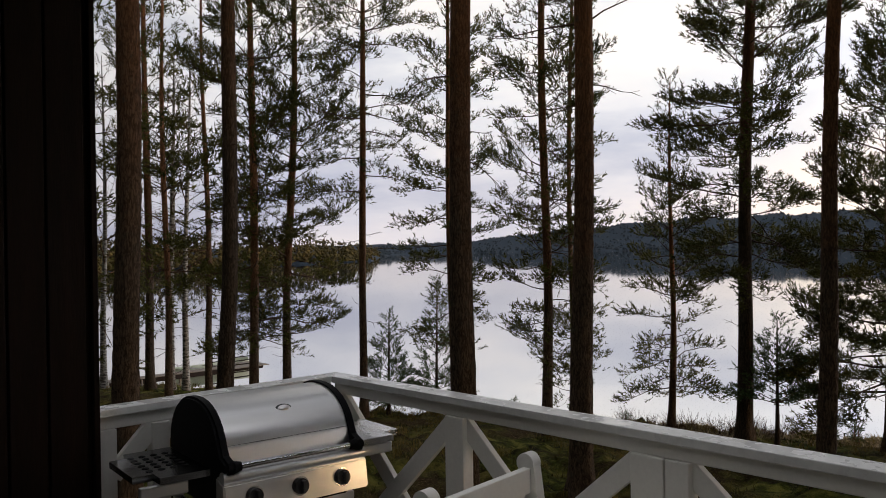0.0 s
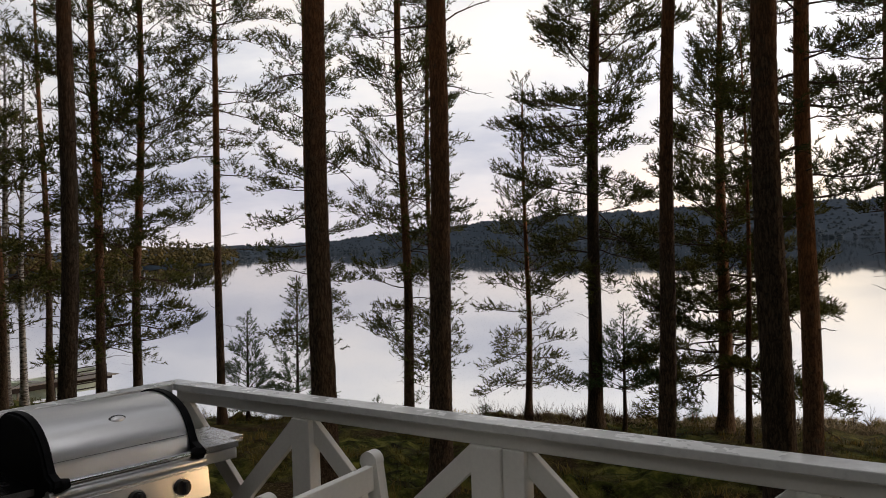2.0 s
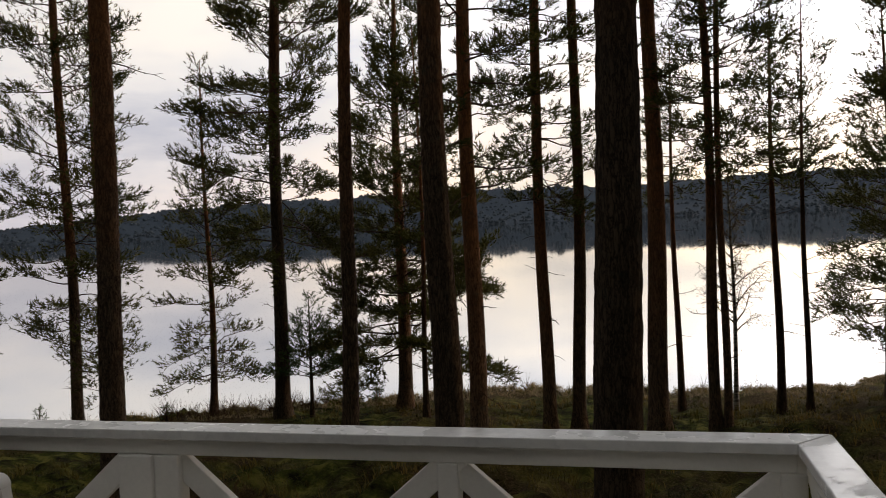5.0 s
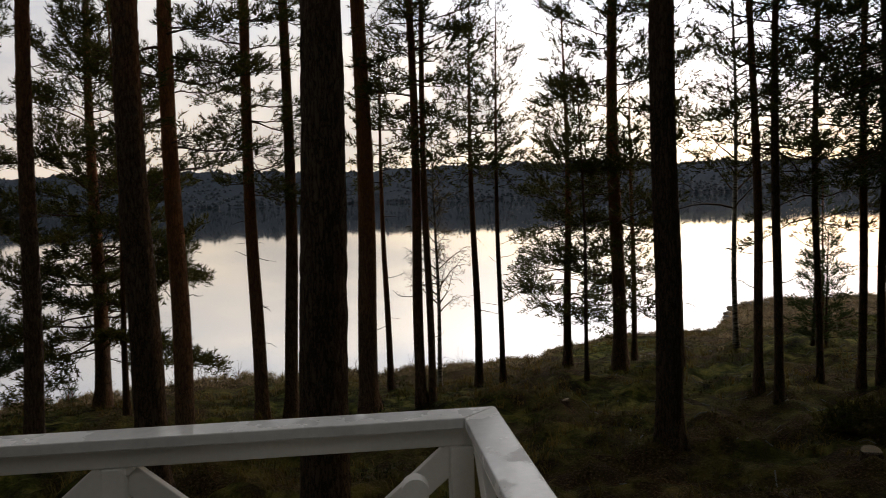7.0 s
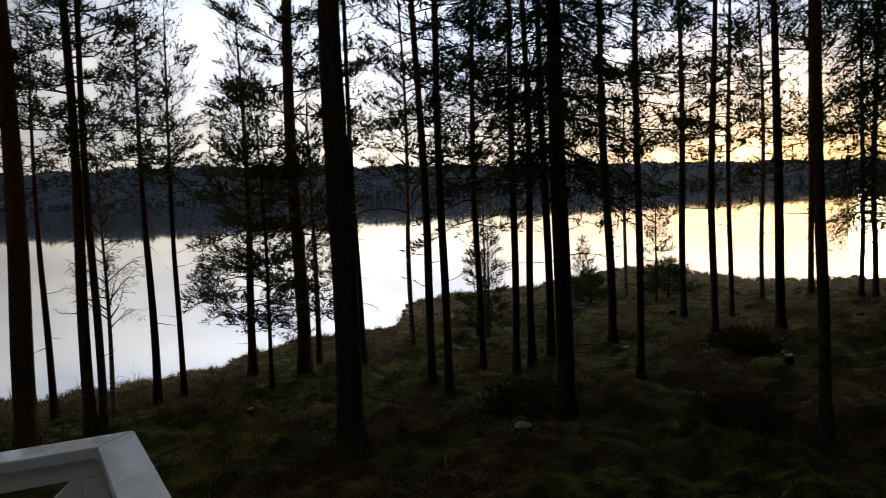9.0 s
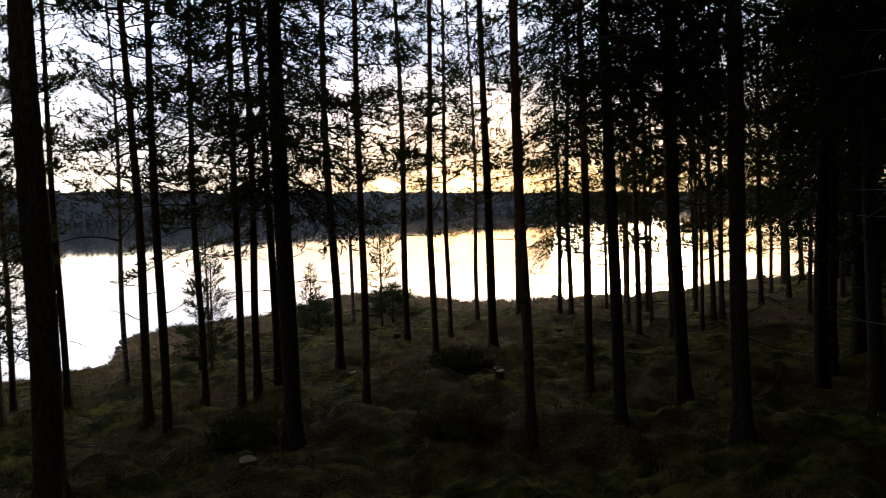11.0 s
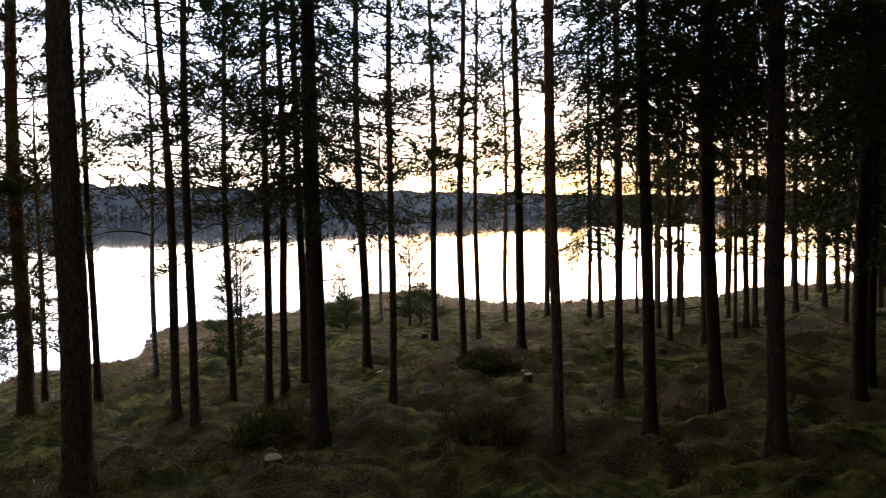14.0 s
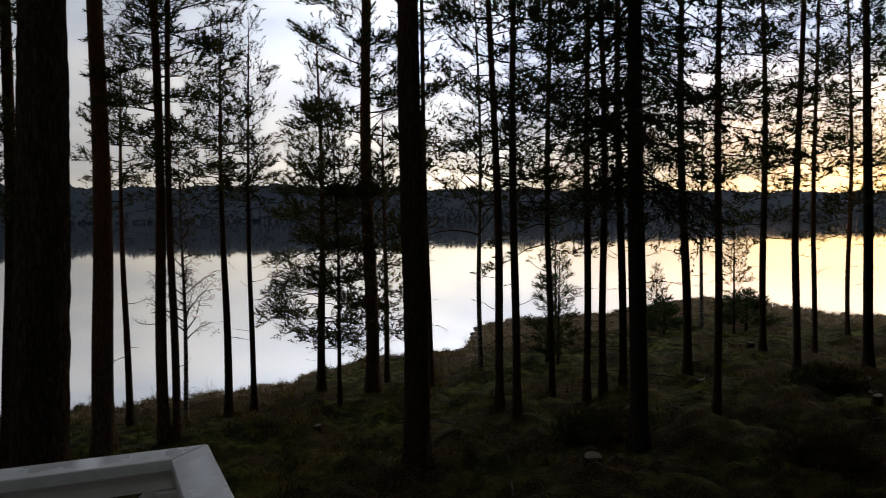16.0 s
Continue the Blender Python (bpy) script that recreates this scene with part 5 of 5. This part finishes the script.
pine(17.77, 14.95, 0.13, 16.7, 4.9, lean=(-0.003, 0.003), spread=1.17, dense=1.05, cone=0.15, dead=9, dead_long=0.6, label="slender pine with live boughs reaching low over the shore")
pine(22.31, 17.64, 0.14, 16.8, 3.1, lean=(-0.003, 0.003), spread=1.20, dense=1.05, cone=0.15, dead=9, dead_long=0.6, label="slender pine with live boughs reaching low over the shore")
pine(16.83, 12.64, 0.23, 18.5, 4.0, lean=(-0.010, 0.012), spread=1.47, dense=1.05, cone=0.15, dead=9, dead_long=0.6, label="slender pine with live boughs reaching low over the shore")
pine(25.10, 17.87, 0.20, 18.0, 5.0, lean=(-0.002, 0.002), spread=1.38, dense=1.05, cone=0.15, dead=9, dead_long=0.6, label="slender pine with live boughs reaching low over the shore")
pine(9.27, 6.07, 0.14, 16.9, 8.8, lean=(-0.006, 0.008), spread=2.3, dead=6, dead_long=0.5, label="tall straight pine with a bare furrowed trunk and high crown")
spruce(25.87, 16.49, 0.17, 16.1, 2.8, lean=(0.001, -0.001), spread=2.1, cone=0.5, dense=0.9, dead=20, dead_long=1.2, label="tall dark spruce with hanging boughs and dry lower twigs")
spruce(25.52, 15.75, 0.19, 16.5, 2.8, lean=(-0.001, 0.002), spread=2.1, cone=0.5, dense=0.9, dead=20, dead_long=1.2, label="tall dark spruce with hanging boughs and dry lower twigs")
pine(13.33, 7.60, 0.15, 17.1, 4.1, lean=(-0.004, 0.007), spread=1.24, dense=1.05, cone=0.15, dead=9, dead_long=0.6, label="slender pine with live boughs reaching low over the shore")
spruce(10.37, 5.31, 0.17, 16.0, 4.4, lean=(-0.009, 0.016), spread=2.1, cone=0.5, dense=1.25, dead=20, dead_long=1.2, label="tall dark spruce with hanging boughs and dry lower twigs")
pine(21.11, 10.67, 0.17, 17.4, 4.0, lean=(-0.004, 0.007), spread=1.29, dense=1.05, cone=0.15, dead=9, dead_long=0.6, label="slender pine with live boughs reaching low over the shore")
pine(21.20, 9.70, 0.18, 17.6, 3.5, lean=(-0.004, 0.009), spread=1.33, dense=1.05, cone=0.15, dead=9, dead_long=0.6, label="slender pine with live boughs reaching low over the shore")
spruce(12.95, 5.54, 0.22, 17.0, 5.2, lean=(-0.010, 0.021), spread=2.1, cone=0.5, dense=1.25, dead=20, dead_long=1.2, label="tall dark spruce with hanging boughs and dry lower twigs")
spruce(10.15, 3.49, 0.21, 16.8, 4.9, lean=(-0.005, 0.014), spread=2.1, cone=0.5, dense=1.25, dead=20, dead_long=1.2, fine=True, label="tall dark spruce with hanging boughs and dry lower twigs")
pine(24.24, 9.79, 0.17, 17.3, 4.3, lean=(-0.003, 0.007), spread=1.28, dense=1.05, cone=0.15, dead=9, dead_long=0.6, label="slender pine with live boughs reaching low over the shore")
pine(25.42, 9.99, 0.17, 17.5, 4.4, lean=(-0.003, 0.008), spread=1.31, dense=1.05, cone=0.15, dead=9, dead_long=0.6, label="slender pine with live boughs reaching low over the shore")
pine(30.31, 10.49, 0.18, 17.6, 3.1, lean=(-0.003, 0.010), spread=1.33, dense=1.05, cone=0.15, dead=9, dead_long=0.6, label="slender pine with live boughs reaching low over the shore")
pine(39.19, 12.60, 0.23, 18.7, 3.2, lean=(-0.004, 0.011), spread=1.50, dense=1.05, cone=0.15, dead=9, dead_long=0.6, label="slender pine with live boughs reaching low over the shore")
pine(43.46, 13.13, 0.26, 19.2, 3.2, lean=(-0.004, 0.012), spread=1.58, dense=1.05, cone=0.15, dead=9, dead_long=0.6, label="slender pine with live boughs reaching low over the shore")
spruce(30.19, 8.23, 0.29, 18.2, 4.3, lean=(-0.004, 0.013), spread=2.1, cone=0.5, dense=0.9, dead=20, dead_long=1.2, label="tall dark spruce with hanging boughs and dry lower twigs")
pine(44.71, 15.78, 0.20, 18.0, 5.6, lean=(0.000, -0.000), spread=1.40, dense=1.05, cone=0.15, dead=9, dead_long=0.6, label="slender pine with live boughs reaching low over the shore")
pine(40.18, 12.97, 0.27, 19.4, 5.2, lean=(-0.002, 0.007), spread=1.61, dense=1.05, cone=0.15, dead=9, dead_long=0.6, label="slender pine with live boughs reaching low over the shore")
spruce(31.09, 8.52, 0.23, 17.1, 4.2, lean=(-0.002, 0.008), spread=2.1, cone=0.5, dense=0.9, dead=20, dead_long=1.2, label="tall dark spruce with hanging boughs and dry lower twigs")
spruce(18.69, 4.29, 0.30, 18.3, 4.7, lean=(-0.004, 0.015), spread=2.1, cone=0.5, dense=1.25, dead=20, dead_long=1.2, label="tall dark spruce with hanging boughs and dry lower twigs")
spruce(13.49, 2.75, 0.23, 17.2, 4.6, lean=(-0.003, 0.014), spread=2.1, cone=0.5, dense=1.25, dead=20, dead_long=1.2, label="tall dark spruce with hanging boughs and dry lower twigs")
spruce(15.52, 1.72, 0.16, 16.0, 2.2, lean=(-0.002, 0.019), spread=2.1, cone=0.5, dense=1.25, dead=20, dead_long=1.2, label="tall dark spruce with hanging boughs and dry lower twigs")
spruce(22.34, 3.74, 0.19, 16.4, 4.6, lean=(-0.002, 0.012), spread=2.1, cone=0.5, dense=0.9, dead=20, dead_long=1.2, label="tall dark spruce with hanging boughs and dry lower twigs")
spruce(23.72, 3.44, 0.20, 16.6, 4.6, lean=(-0.002, 0.013), spread=2.1, cone=0.5, dense=0.9, dead=20, dead_long=1.2, label="tall dark spruce with hanging boughs and dry lower twigs")
pine(-15.47, 14.37, 0.08, 3.8, 0.23, lean=(0.015, 0.016), spread=0.85, cone=1.0, dead=0, group="young pines on the shore", label="small young pine growing on the shore bank")
pine(-16.41, 13.47, 0.08, 2.9, 0.23, lean=(0.014, 0.017), spread=0.85, cone=1.0, dead=0, group="young pines on the shore", label="small young pine growing on the shore bank")
pine(-15.01, 17.02, 0.05, 0.8, 0.08, lean=(0.017, 0.015), spread=0.24, cone=1.0, dead=0, group="young pines on the shore", label="small young pine growing on the shore bank")
pine(-7.09, 16.42, 0.08, 2.8, 0.95, lean=(0.013, 0.006), spread=0.85, cone=1.0, dead=0, group="young pines on the shore", label="small young pine growing on the shore bank")
pine(-6.14, 18.12, 0.03, 0.4, 0.08, lean=(0.031, 0.011), spread=0.12, cone=1.0, dead=0, group="young pines on the shore", label="small young pine growing on the shore bank")
pine(-10.49, 15.88, 0.04, 0.3, 0.08, lean=(0.028, 0.019), spread=0.10, cone=1.0, dead=0, group="young pines on the shore", label="small young pine growing on the shore bank")
pine(11.39, 17.94, 0.08, 2.9, 0.31, lean=(0.032, -0.019), spread=0.62, cone=1.0, dead=0, group="young pines on the shore", label="small young pine growing on the shore bank")
pine(11.56, 17.68, 0.05, 2.9, 0.15, lean=(0.019, -0.011), spread=0.62, cone=1.0, dead=0, group="young pines on the shore", label="small young pine growing on the shore bank")
pine(20.00, 24.17, 0.07, 2.3, 0.11, lean=(0.013, -0.010), spread=0.70, cone=1.0, dead=0, group="young pines on the shore", label="small young pine growing on the shore bank")
pine(-6.05, 18.13, 0.03, 0.4, 0.08, lean=(-0.019, -0.007), spread=0.11, cone=1.0, dead=0, group="young pines on the shore", label="small young pine growing on the shore bank")

pine(24.29, 12.75, 0.15, 16.5, 2.6, spread=1.5, dense=1.0, cone=0.3, dead=12, dead_long=0.7, label="slender pine in the wood above the shore")
pine(27.25, 13.57, 0.15, 16.8, 2.4, spread=1.5, dense=1.0, cone=0.3, dead=12, dead_long=0.7, label="slender pine in the wood above the shore")
pine(23.76, 11.62, 0.11, 15.5, 2.8, spread=1.5, dense=1.0, cone=0.3, dead=12, dead_long=0.7, label="slender pine in the wood above the shore")
pine(27.08, 11.61, 0.14, 16.2, 2.4, spread=1.5, dense=1.0, cone=0.3, dead=12, dead_long=0.7, label="slender pine in the wood above the shore")
pine(22.58, 9.42, 0.1, 15, 2.6, spread=1.5, dense=1.0, cone=0.3, dead=12, dead_long=0.7, label="slender pine in the wood above the shore")
pine(29.42, 11.20, 0.2, 17.5, 2.5, spread=1.5, dense=1.0, cone=0.3, dead=12, dead_long=0.7, label="slender pine in the wood above the shore")
pine(29.15, 16.36, 0.13, 16, 2.8, spread=1.5, dense=1.0, cone=0.3, dead=12, dead_long=0.7, label="slender pine in the wood above the shore")
pine(32.07, 10.07, 0.16, 16.6, 2.2, spread=1.5, dense=1.0, cone=0.3, dead=12, dead_long=0.7, label="slender pine in the wood above the shore")
pine(27.50, 7.94, 0.14, 16, 2.2, spread=1.5, dense=1.0, cone=0.3, dead=12, dead_long=0.7, label="slender pine in the wood above the shore")
pine(32.32, 12.33, 0.14, 16, 2.5, spread=1.5, dense=1.0, cone=0.3, dead=12, dead_long=0.7, label="slender pine in the wood above the shore")
pine(33.55, 14.56, 0.14, 16, 2.5, spread=1.5, dense=1.0, cone=0.3, dead=12, dead_long=0.7, label="slender pine in the wood above the shore")
pine(33.56, 8.56, 0.15, 15, 1.2, spread=1.5, dense=1.0, cone=0.3, dead=12, dead_long=0.7, label="slender pine in the wood above the shore")
pine(30.50, 16.22, 0.12, 15, 3.0, spread=1.5, dense=1.0, cone=0.3, dead=12, dead_long=0.7, label="slender pine in the wood above the shore")
pine(36.59, 12.32, 0.15, 16, 2.0, spread=1.5, dense=1.0, cone=0.3, dead=12, dead_long=0.7, label="slender pine in the wood above the shore")
pine(24.04, 5.41, 0.18, 16, 1.5, spread=1.5, dense=1.0, cone=0.3, dead=12, dead_long=0.7, label="slender pine in the wood above the shore")

birch(20.90, 22.71, 0.14, 9.0, leaves=0.2, label="slender white-barked birch with nearly bare twigs")
pine(18.68, 22.10, 0.06, 1.3, 0.05, spread=0.85, cone=1.0, dead=0, group="young pines on the shore", label="low bushy pine seedling on the marshy shelf")
pine(20.38, 19.97, 0.06, 1.2, 0.05, spread=0.9, cone=1.0, dead=0, group="young pines on the shore", label="low bushy pine seedling on the marshy shelf")
pine(19.41, 19.54, 0.07, 4.2, 0.9, spread=0.6, cone=1.0, dead=0, group="young pines on the shore", label="thin young pine on the marshy shelf")
pine(12.37, 19.09, 0.06, 4.4, 1.5, spread=0.7, cone=1.0, dead=0, group="young pines on the shore", label="thin young pine on the marshy shelf")


def deeper_wood():
    """The closed wood beyond the open side of the porch, and a few pines behind the dock."""
    rng = random.Random(77)
    for i in range(56):
        a, r = radians(rng.uniform(75, 104)), rng.uniform(15, 46)
        x, y = r * math.sin(a), r * math.cos(a)
        if i % 3:
            spruce(x, y, rng.uniform(0.16, 0.28), rng.uniform(13, 18), rng.uniform(1.2, 5.0), spread=1.9, cone=0.5, dead=10, dead_long=1.2, coarse=True, label="tall spruce in the closed dark wood")
        else:
            pine(x, y, rng.uniform(0.16, 0.28), rng.uniform(14, 18), rng.uniform(6, 8), spread=1.7, dead=8, coarse=True, label="tall slender pine in the closed wood")
    for x, y in ((-23.0, 8.0), (-27.5, 8.0), (-21.5, 9.6), (-25.8, 7.0), (-22.2, 11.2)):
        pine(x, y, 0.2, 15.0, 2.6, spread=1.8, cone=0.3, dense=1.3, coarse=True, label="pine with low boughs behind the dock")


deeper_wood()
spruce(6.6, 0.06, 0.2, 15.0, 6.0, spread=2.0, cone=0.5, dead=10, dead_long=1.2, grey=True, bare=[(1.9 + 0.24 * i, 1.75 + 0.4 * math.sin(2.4 * i), 1.1 + 0.3 * math.sin(1.7 * i)) for i in range(12)], label="spruce with many long grey dry twigs")


# ---------------------------------------------------------------- what lies on the forest floor
def inland(rng, n, a0, a1, r0, margin):
    """Random places on land between the porch and the shore."""
    a, u = rng.uniform(a0, a1, n), rng.uniform(0, 1, n) ** 0.62
    rs = np.interp(a, SHORE_AZ, SHORE_R) + margin
    r = r0 + u * (np.minimum(rs, 48) - r0)
    x, y = r * np.sin(np.radians(a)), r * np.cos(np.radians(a))
    free = ~((x > -3.4) & (x < 1.1) & (y < 2.3))
    return x[free], y[free]


def blades(name, x, y, rng, count, tall, wide, lean, mat, label, category):
    """Tufts of bent blades, each a narrow strip of two quads."""
    n = len(x)
    base = np.stack([x, y, ground_at(x, y) - 0.02], -1)
    base = np.repeat(base, count, 0) + np.concatenate([rng.normal(size=(n * count, 2)) * 0.05, np.zeros((n * count, 1))], 1)
    m = len(base)
    h = np.repeat(rng.uniform(0.5, 1.3, n), count) * tall * rng.uniform(0.5, 1.2, m)
    ang = rng.uniform(0, 2 * np.pi, m)
    out = np.stack([np.cos(ang), np.sin(ang), 0 * ang], -1)
    side = np.stack([-np.sin(ang), np.cos(ang), 0 * ang], -1) * wide / 2
    bend = rng.uniform(0.3, 1.2, m)[:, None] * lean
    up = np.array([0, 0, 1.0])
    mid = base + out * (h[:, None] * bend * 0.3) + up * (h[:, None] * 0.6)
    tip = base + out * (h[:, None] * bend) + up * (h[:, None] * rng.uniform(0.75, 1.0, m)[:, None])
    v = np.stack([base - side, base + side, mid - side * 0.8, mid + side * 0.8, tip], 1).reshape(-1, 3)
    k = np.arange(m)[:, None] * 5
    f = np.concatenate([k + [0, 1, 3], k + [0, 3, 2], k + [2, 3, 4]], 0)
    ob = new(name, mesh_of(name, v, f, mat))
    return tagged(ob, label, category, kind="stuff")


rng = np.random.default_rng(21)
x, y = inland(rng, 14000, -75, 100, 3.0, -0.3)
tussock = np.sin(1.4 * x + 2.1 * np.sin(0.9 * y)) + np.sin(1.7 * y + 1.3 * np.sin(1.1 * x)) + rng.normal(size=len(x)) * 0.5 < -0.35
x, y = x[tussock], y[tussock]
blades("grass", x, y, rng, 9, 0.16, 0.013, 1.0, M["grass"], "low withered grass among the trees", "grass")
x, y = inland(rng, 20000, -75, 100, 3.0, -0.2)
patchy = np.sin(2.1 * x + 1.7 * np.sin(1.3 * y)) + np.sin(1.9 * y + 1.1 * np.sin(2.3 * x)) + rng.normal(size=len(x)) * 0.6 > 0.5
x, y = x[patchy], y[patchy]
blades("heather", x, y, rng, 8, 0.10, 0.014, 1.8, M["heather"], "bilberry and heather covering the ground", "heather")
# taller sedge along the water's edge
a = rng.uniform(-70, 80, 2600)
rs = np.interp(a, SHORE_AZ, SHORE_R) - rng.uniform(-0.1, 1.0, 2600)
blades("sedge", rs * np.sin(np.radians(a)), rs * np.cos(np.radians(a)), rng, 7, 0.15, 0.009, 0.8, M["grass"], "withered sedge along the water's edge", "sedge")

# a strip of flattened marsh grass where the bay bends
a = rng.uniform(27, 62, 3600)
rs = np.interp(a, SHORE_AZ, SHORE_R) - 6.5 * rng.uniform(-0.02, 1.0, 3600) ** 1.5
blades("marsh_grass", rs * np.sin(np.radians(a)), rs * np.cos(np.radians(a)), rng, 7, 0.2, 0.02, 2.2, M["straw"], "pale flattened marsh grass on the shore", "marsh grass")

a = rng.uniform(26.6, 44, 3000)
rs = np.interp(a, SHORE_AZ, SHORE_R) - 8.0 * rng.uniform(-0.01, 1.0, 3000)
blades("marsh_sward", rs * np.sin(np.radians(a)), rs * np.cos(np.radians(a)), rng, 6, 0.13, 0.022, 2.4, M["straw"], "pale flattened sedge on the marshy shelf", "marsh grass")
a = rng.uniform(-32, 27, 2600)
rs = np.interp(a, SHORE_AZ, SHORE_R) - 1.6 * rng.uniform(-0.05, 1.0, 2600) ** 1.5
blades("straw_edge", rs * np.sin(np.radians(a)), rs * np.cos(np.radians(a)), rng, 6, 0.12, 0.014, 2.0, M["straw"], "pale withered grass edging the bank", "grass")


def fallen_twigs():
    """Dry twigs and bark chips scattered under the trees."""
    rng = np.random.default_rng(52)
    x, y = inland(rng, 520, 18, 88, 7.0, -2.0)
    pile = Pile()
    for px, py in zip(x, y):
        t, n = rng.uniform(0, 6.3), rng.uniform(0.05, 0.22)
        q = np.linspace(-0.5, 0.5, 5) * n
        u, v = px + q * math.cos(t) + rng.normal(size=5) * 0.004, py + q * math.sin(t) + rng.normal(size=5) * 0.004
        pile.add(*tube(np.stack([u, v, ground_at(u, v) + 0.03], -1), np.full(5, rng.uniform(0.004, 0.01)), 4))
    tagged(new("fallen_twigs", pile.mesh("fallen_twigs", M["dry_limb"])), "dry grey twigs scattered on the forest floor", "twigs", kind="stuff")


fallen_twigs()


def shore_bushes():
    """Low leafless scrub on the bank."""
    rng = np.random.default_rng(31)
    pile = Pile()
    for _ in range(150):
        a = rng.choice([rng.uniform(-34, -22), rng.uniform(-60, 78)])
        r = np.interp(a, SHORE_AZ, SHORE_R) - rng.uniform(0.2, 1.4)
        x, y = r * math.sin(radians(a)), r * math.cos(radians(a))
        z = float(ground_at(x, y))
        for _ in range(9):
            t = rng.uniform(0, 6.3)
            line = bough(rng, (x, y, z - 0.02), (0.5 * math.cos(t), 0.5 * math.sin(t), 1), rng.uniform(0.2, 0.55), 4, 0.05, 0.22)
            pile.add(*tube(line, np.linspace(0.005, 0.0025, 5), 3))
    tagged(new("scrub", pile.mesh("scrub", M["limb"])), "low leafless scrub on the shore bank", "scrub", kind="stuff")


shore_bushes()


def shore_stones():
    """Rounded stones at the water's edge, too many to count."""
    rng = np.random.default_rng(12)
    bm = bmesh.new()
    bmesh.ops.create_icosphere(bm, subdivisions=2, radius=1)
    v0 = np.array([v.co[:] for v in bm.verts])
    f0 = np.array([[v.index for v in f.verts] for f in bm.faces])
    bm.free()
    pile = Pile()
    for _ in range(130):
        a = rng.choice([rng.uniform(24, 80), rng.uniform(22, 46)])
        r = np.interp(a, SHORE_AZ, SHORE_R) + rng.normal() * 0.35
        s = rng.uniform(0.05, 0.15)
        v = v0 * (1 + 0.22 * np.sin(v0 * rng.uniform(2, 5, 3) + rng.uniform(0, 6, 3)).sum(1, keepdims=True) / 2)
        x, y = r * math.sin(radians(a)), r * math.cos(radians(a))
        z = max(float(ground_at(x, y)), WATER - 0.05)
        pile.add(v * s * np.array([1.2, 1.0, 0.6]) + np.array([x, y, z + s * 0.15]), f0)
    tagged(new("shore_stones", pile.mesh("shore_stones", M["stone"], True)), "grey stones along the water's edge", "stones", kind="stuff")


shore_stones()


def stump(x, y, r, h, tilt):
    s = thing("tree_stump", x, y, float(ground_at(x, y)), "low sawn pine stump with a pale cut top", "stump", "stumps on the forest floor", rz=tilt * 40)
    bm = rod((0, 0, -0.1), (0.0, 0.0, h), r * 0.95, r * 0.75, 18)
    part("stem", bm, M["pine_bark"], s, "", True)
    part("cut_top", rod((0, 0, h + 0.0005), (0.004, 0, h + 0.012), r * 0.72, r * 0.7, 18), M["cut_wood"], s, "pale sawn wood")


for x, y, r, h in ((6.35, 8.48, 0.16, 0.10), (12.1, 12.9, 0.13, 0.10), (17.4, 16.8, 0.14, 0.12), (14.5, 10.7, 0.13, 0.08), (13.1, 9.55, 0.12, 0.1),
                   (12.7, 1.78, 0.15, 0.12), (11.95, 1.48, 0.13, 0.08), (3.9, 13.2, 0.1, 0.1), (20.5, 13.0, 0.13, 0.12), (8.4, 12.0, 0.1, 0.1), (18.5, 9.5, 0.12, 0.1)):
    stump(x, y, r, h, x)


def heap(x, y, w, h, mat, label, seed):
    """A mound of twigs and needles over a low hummock."""
    rng = np.random.default_rng(seed)
    k = thing("brush_heap", x, y, float(ground_at(x, y)), label, "brush heap", "heaps on the forest floor")
    bm = bmesh.new()
    bmesh.ops.create_icosphere(bm, subdivisions=4, radius=1)
    for v in bm.verts:
        n = 1 + 0.25 * noise.noise(v.co * 2.1 + Vector((seed, 0, 0))) + 0.12 * noise.noise(v.co * 6)
        v.co = Vector((v.co.x * w * n, v.co.y * w * 0.8 * n, v.co.z * h * n))
    part("hummock", bm, M["floor"], k, "", True)
    n = 420
    a, q = rng.uniform(0, 6.3, n), np.sqrt(rng.uniform(0, 1, n))
    pos = np.stack([np.cos(a) * q * w, np.sin(a) * q * w * 0.8, h * np.sqrt(np.clip(1 - q * q, 0, 1)) - 0.02], -1)
    way = rng.normal(size=(n, 3)) + np.array([0, 0, 0.8])
    tagged(under(new("brushwood", tufts_mesh("brushwood", "pine", 12, pos, way, rng.uniform(0.12, 0.24, n), mat, rng)), k), kind="stuff")


heap(8.9, 7.1, 0.75, 0.28, M["brush"], "low heap of brown dead brushwood", 1)
heap(7.6, 10.2, 0.8, 0.25, M["heather"], "dark hummock of heather and bilberry", 2)
heap(14.2, 11.6, 0.9, 0.3, M["heather"], "dark hummock of heather and bilberry", 3)
heap(-5.2, 8.9, 0.7, 0.22, M["brush"], "low heap of brown dead brushwood", 7)


def hut():
    """A small dark boathouse among the trees near the water."""
    k = thing("boathouse", 47.5, 10.9, float(ground_at(47.5, 10.9)), "small dark wooden boathouse among the trees", "boathouse", rz=20)
    part("wall", block(-1.6, 1.6, -2, 2, -0.4, 1.9, 0.01), M["dark_stain"], k)
    part("gable", prism([(-1.6, 1.9), (1.6, 1.9), (0, 2.9)], -2.0, 2.0), M["dark_stain"], k)
    for s in (-1, 1):
        part("roof", beam((s * 0.98, -2.3, 2.40), (s * 0.98, 2.3, 2.40), 2.35, 0.07, (s * 0.53, 0, 0.85)), M["roofing"], k)
    part("door", block(-0.45, 0.45, 2.0, 2.05, -0.3, 1.6, 0.01), M["grey_wood"], k)


hut()
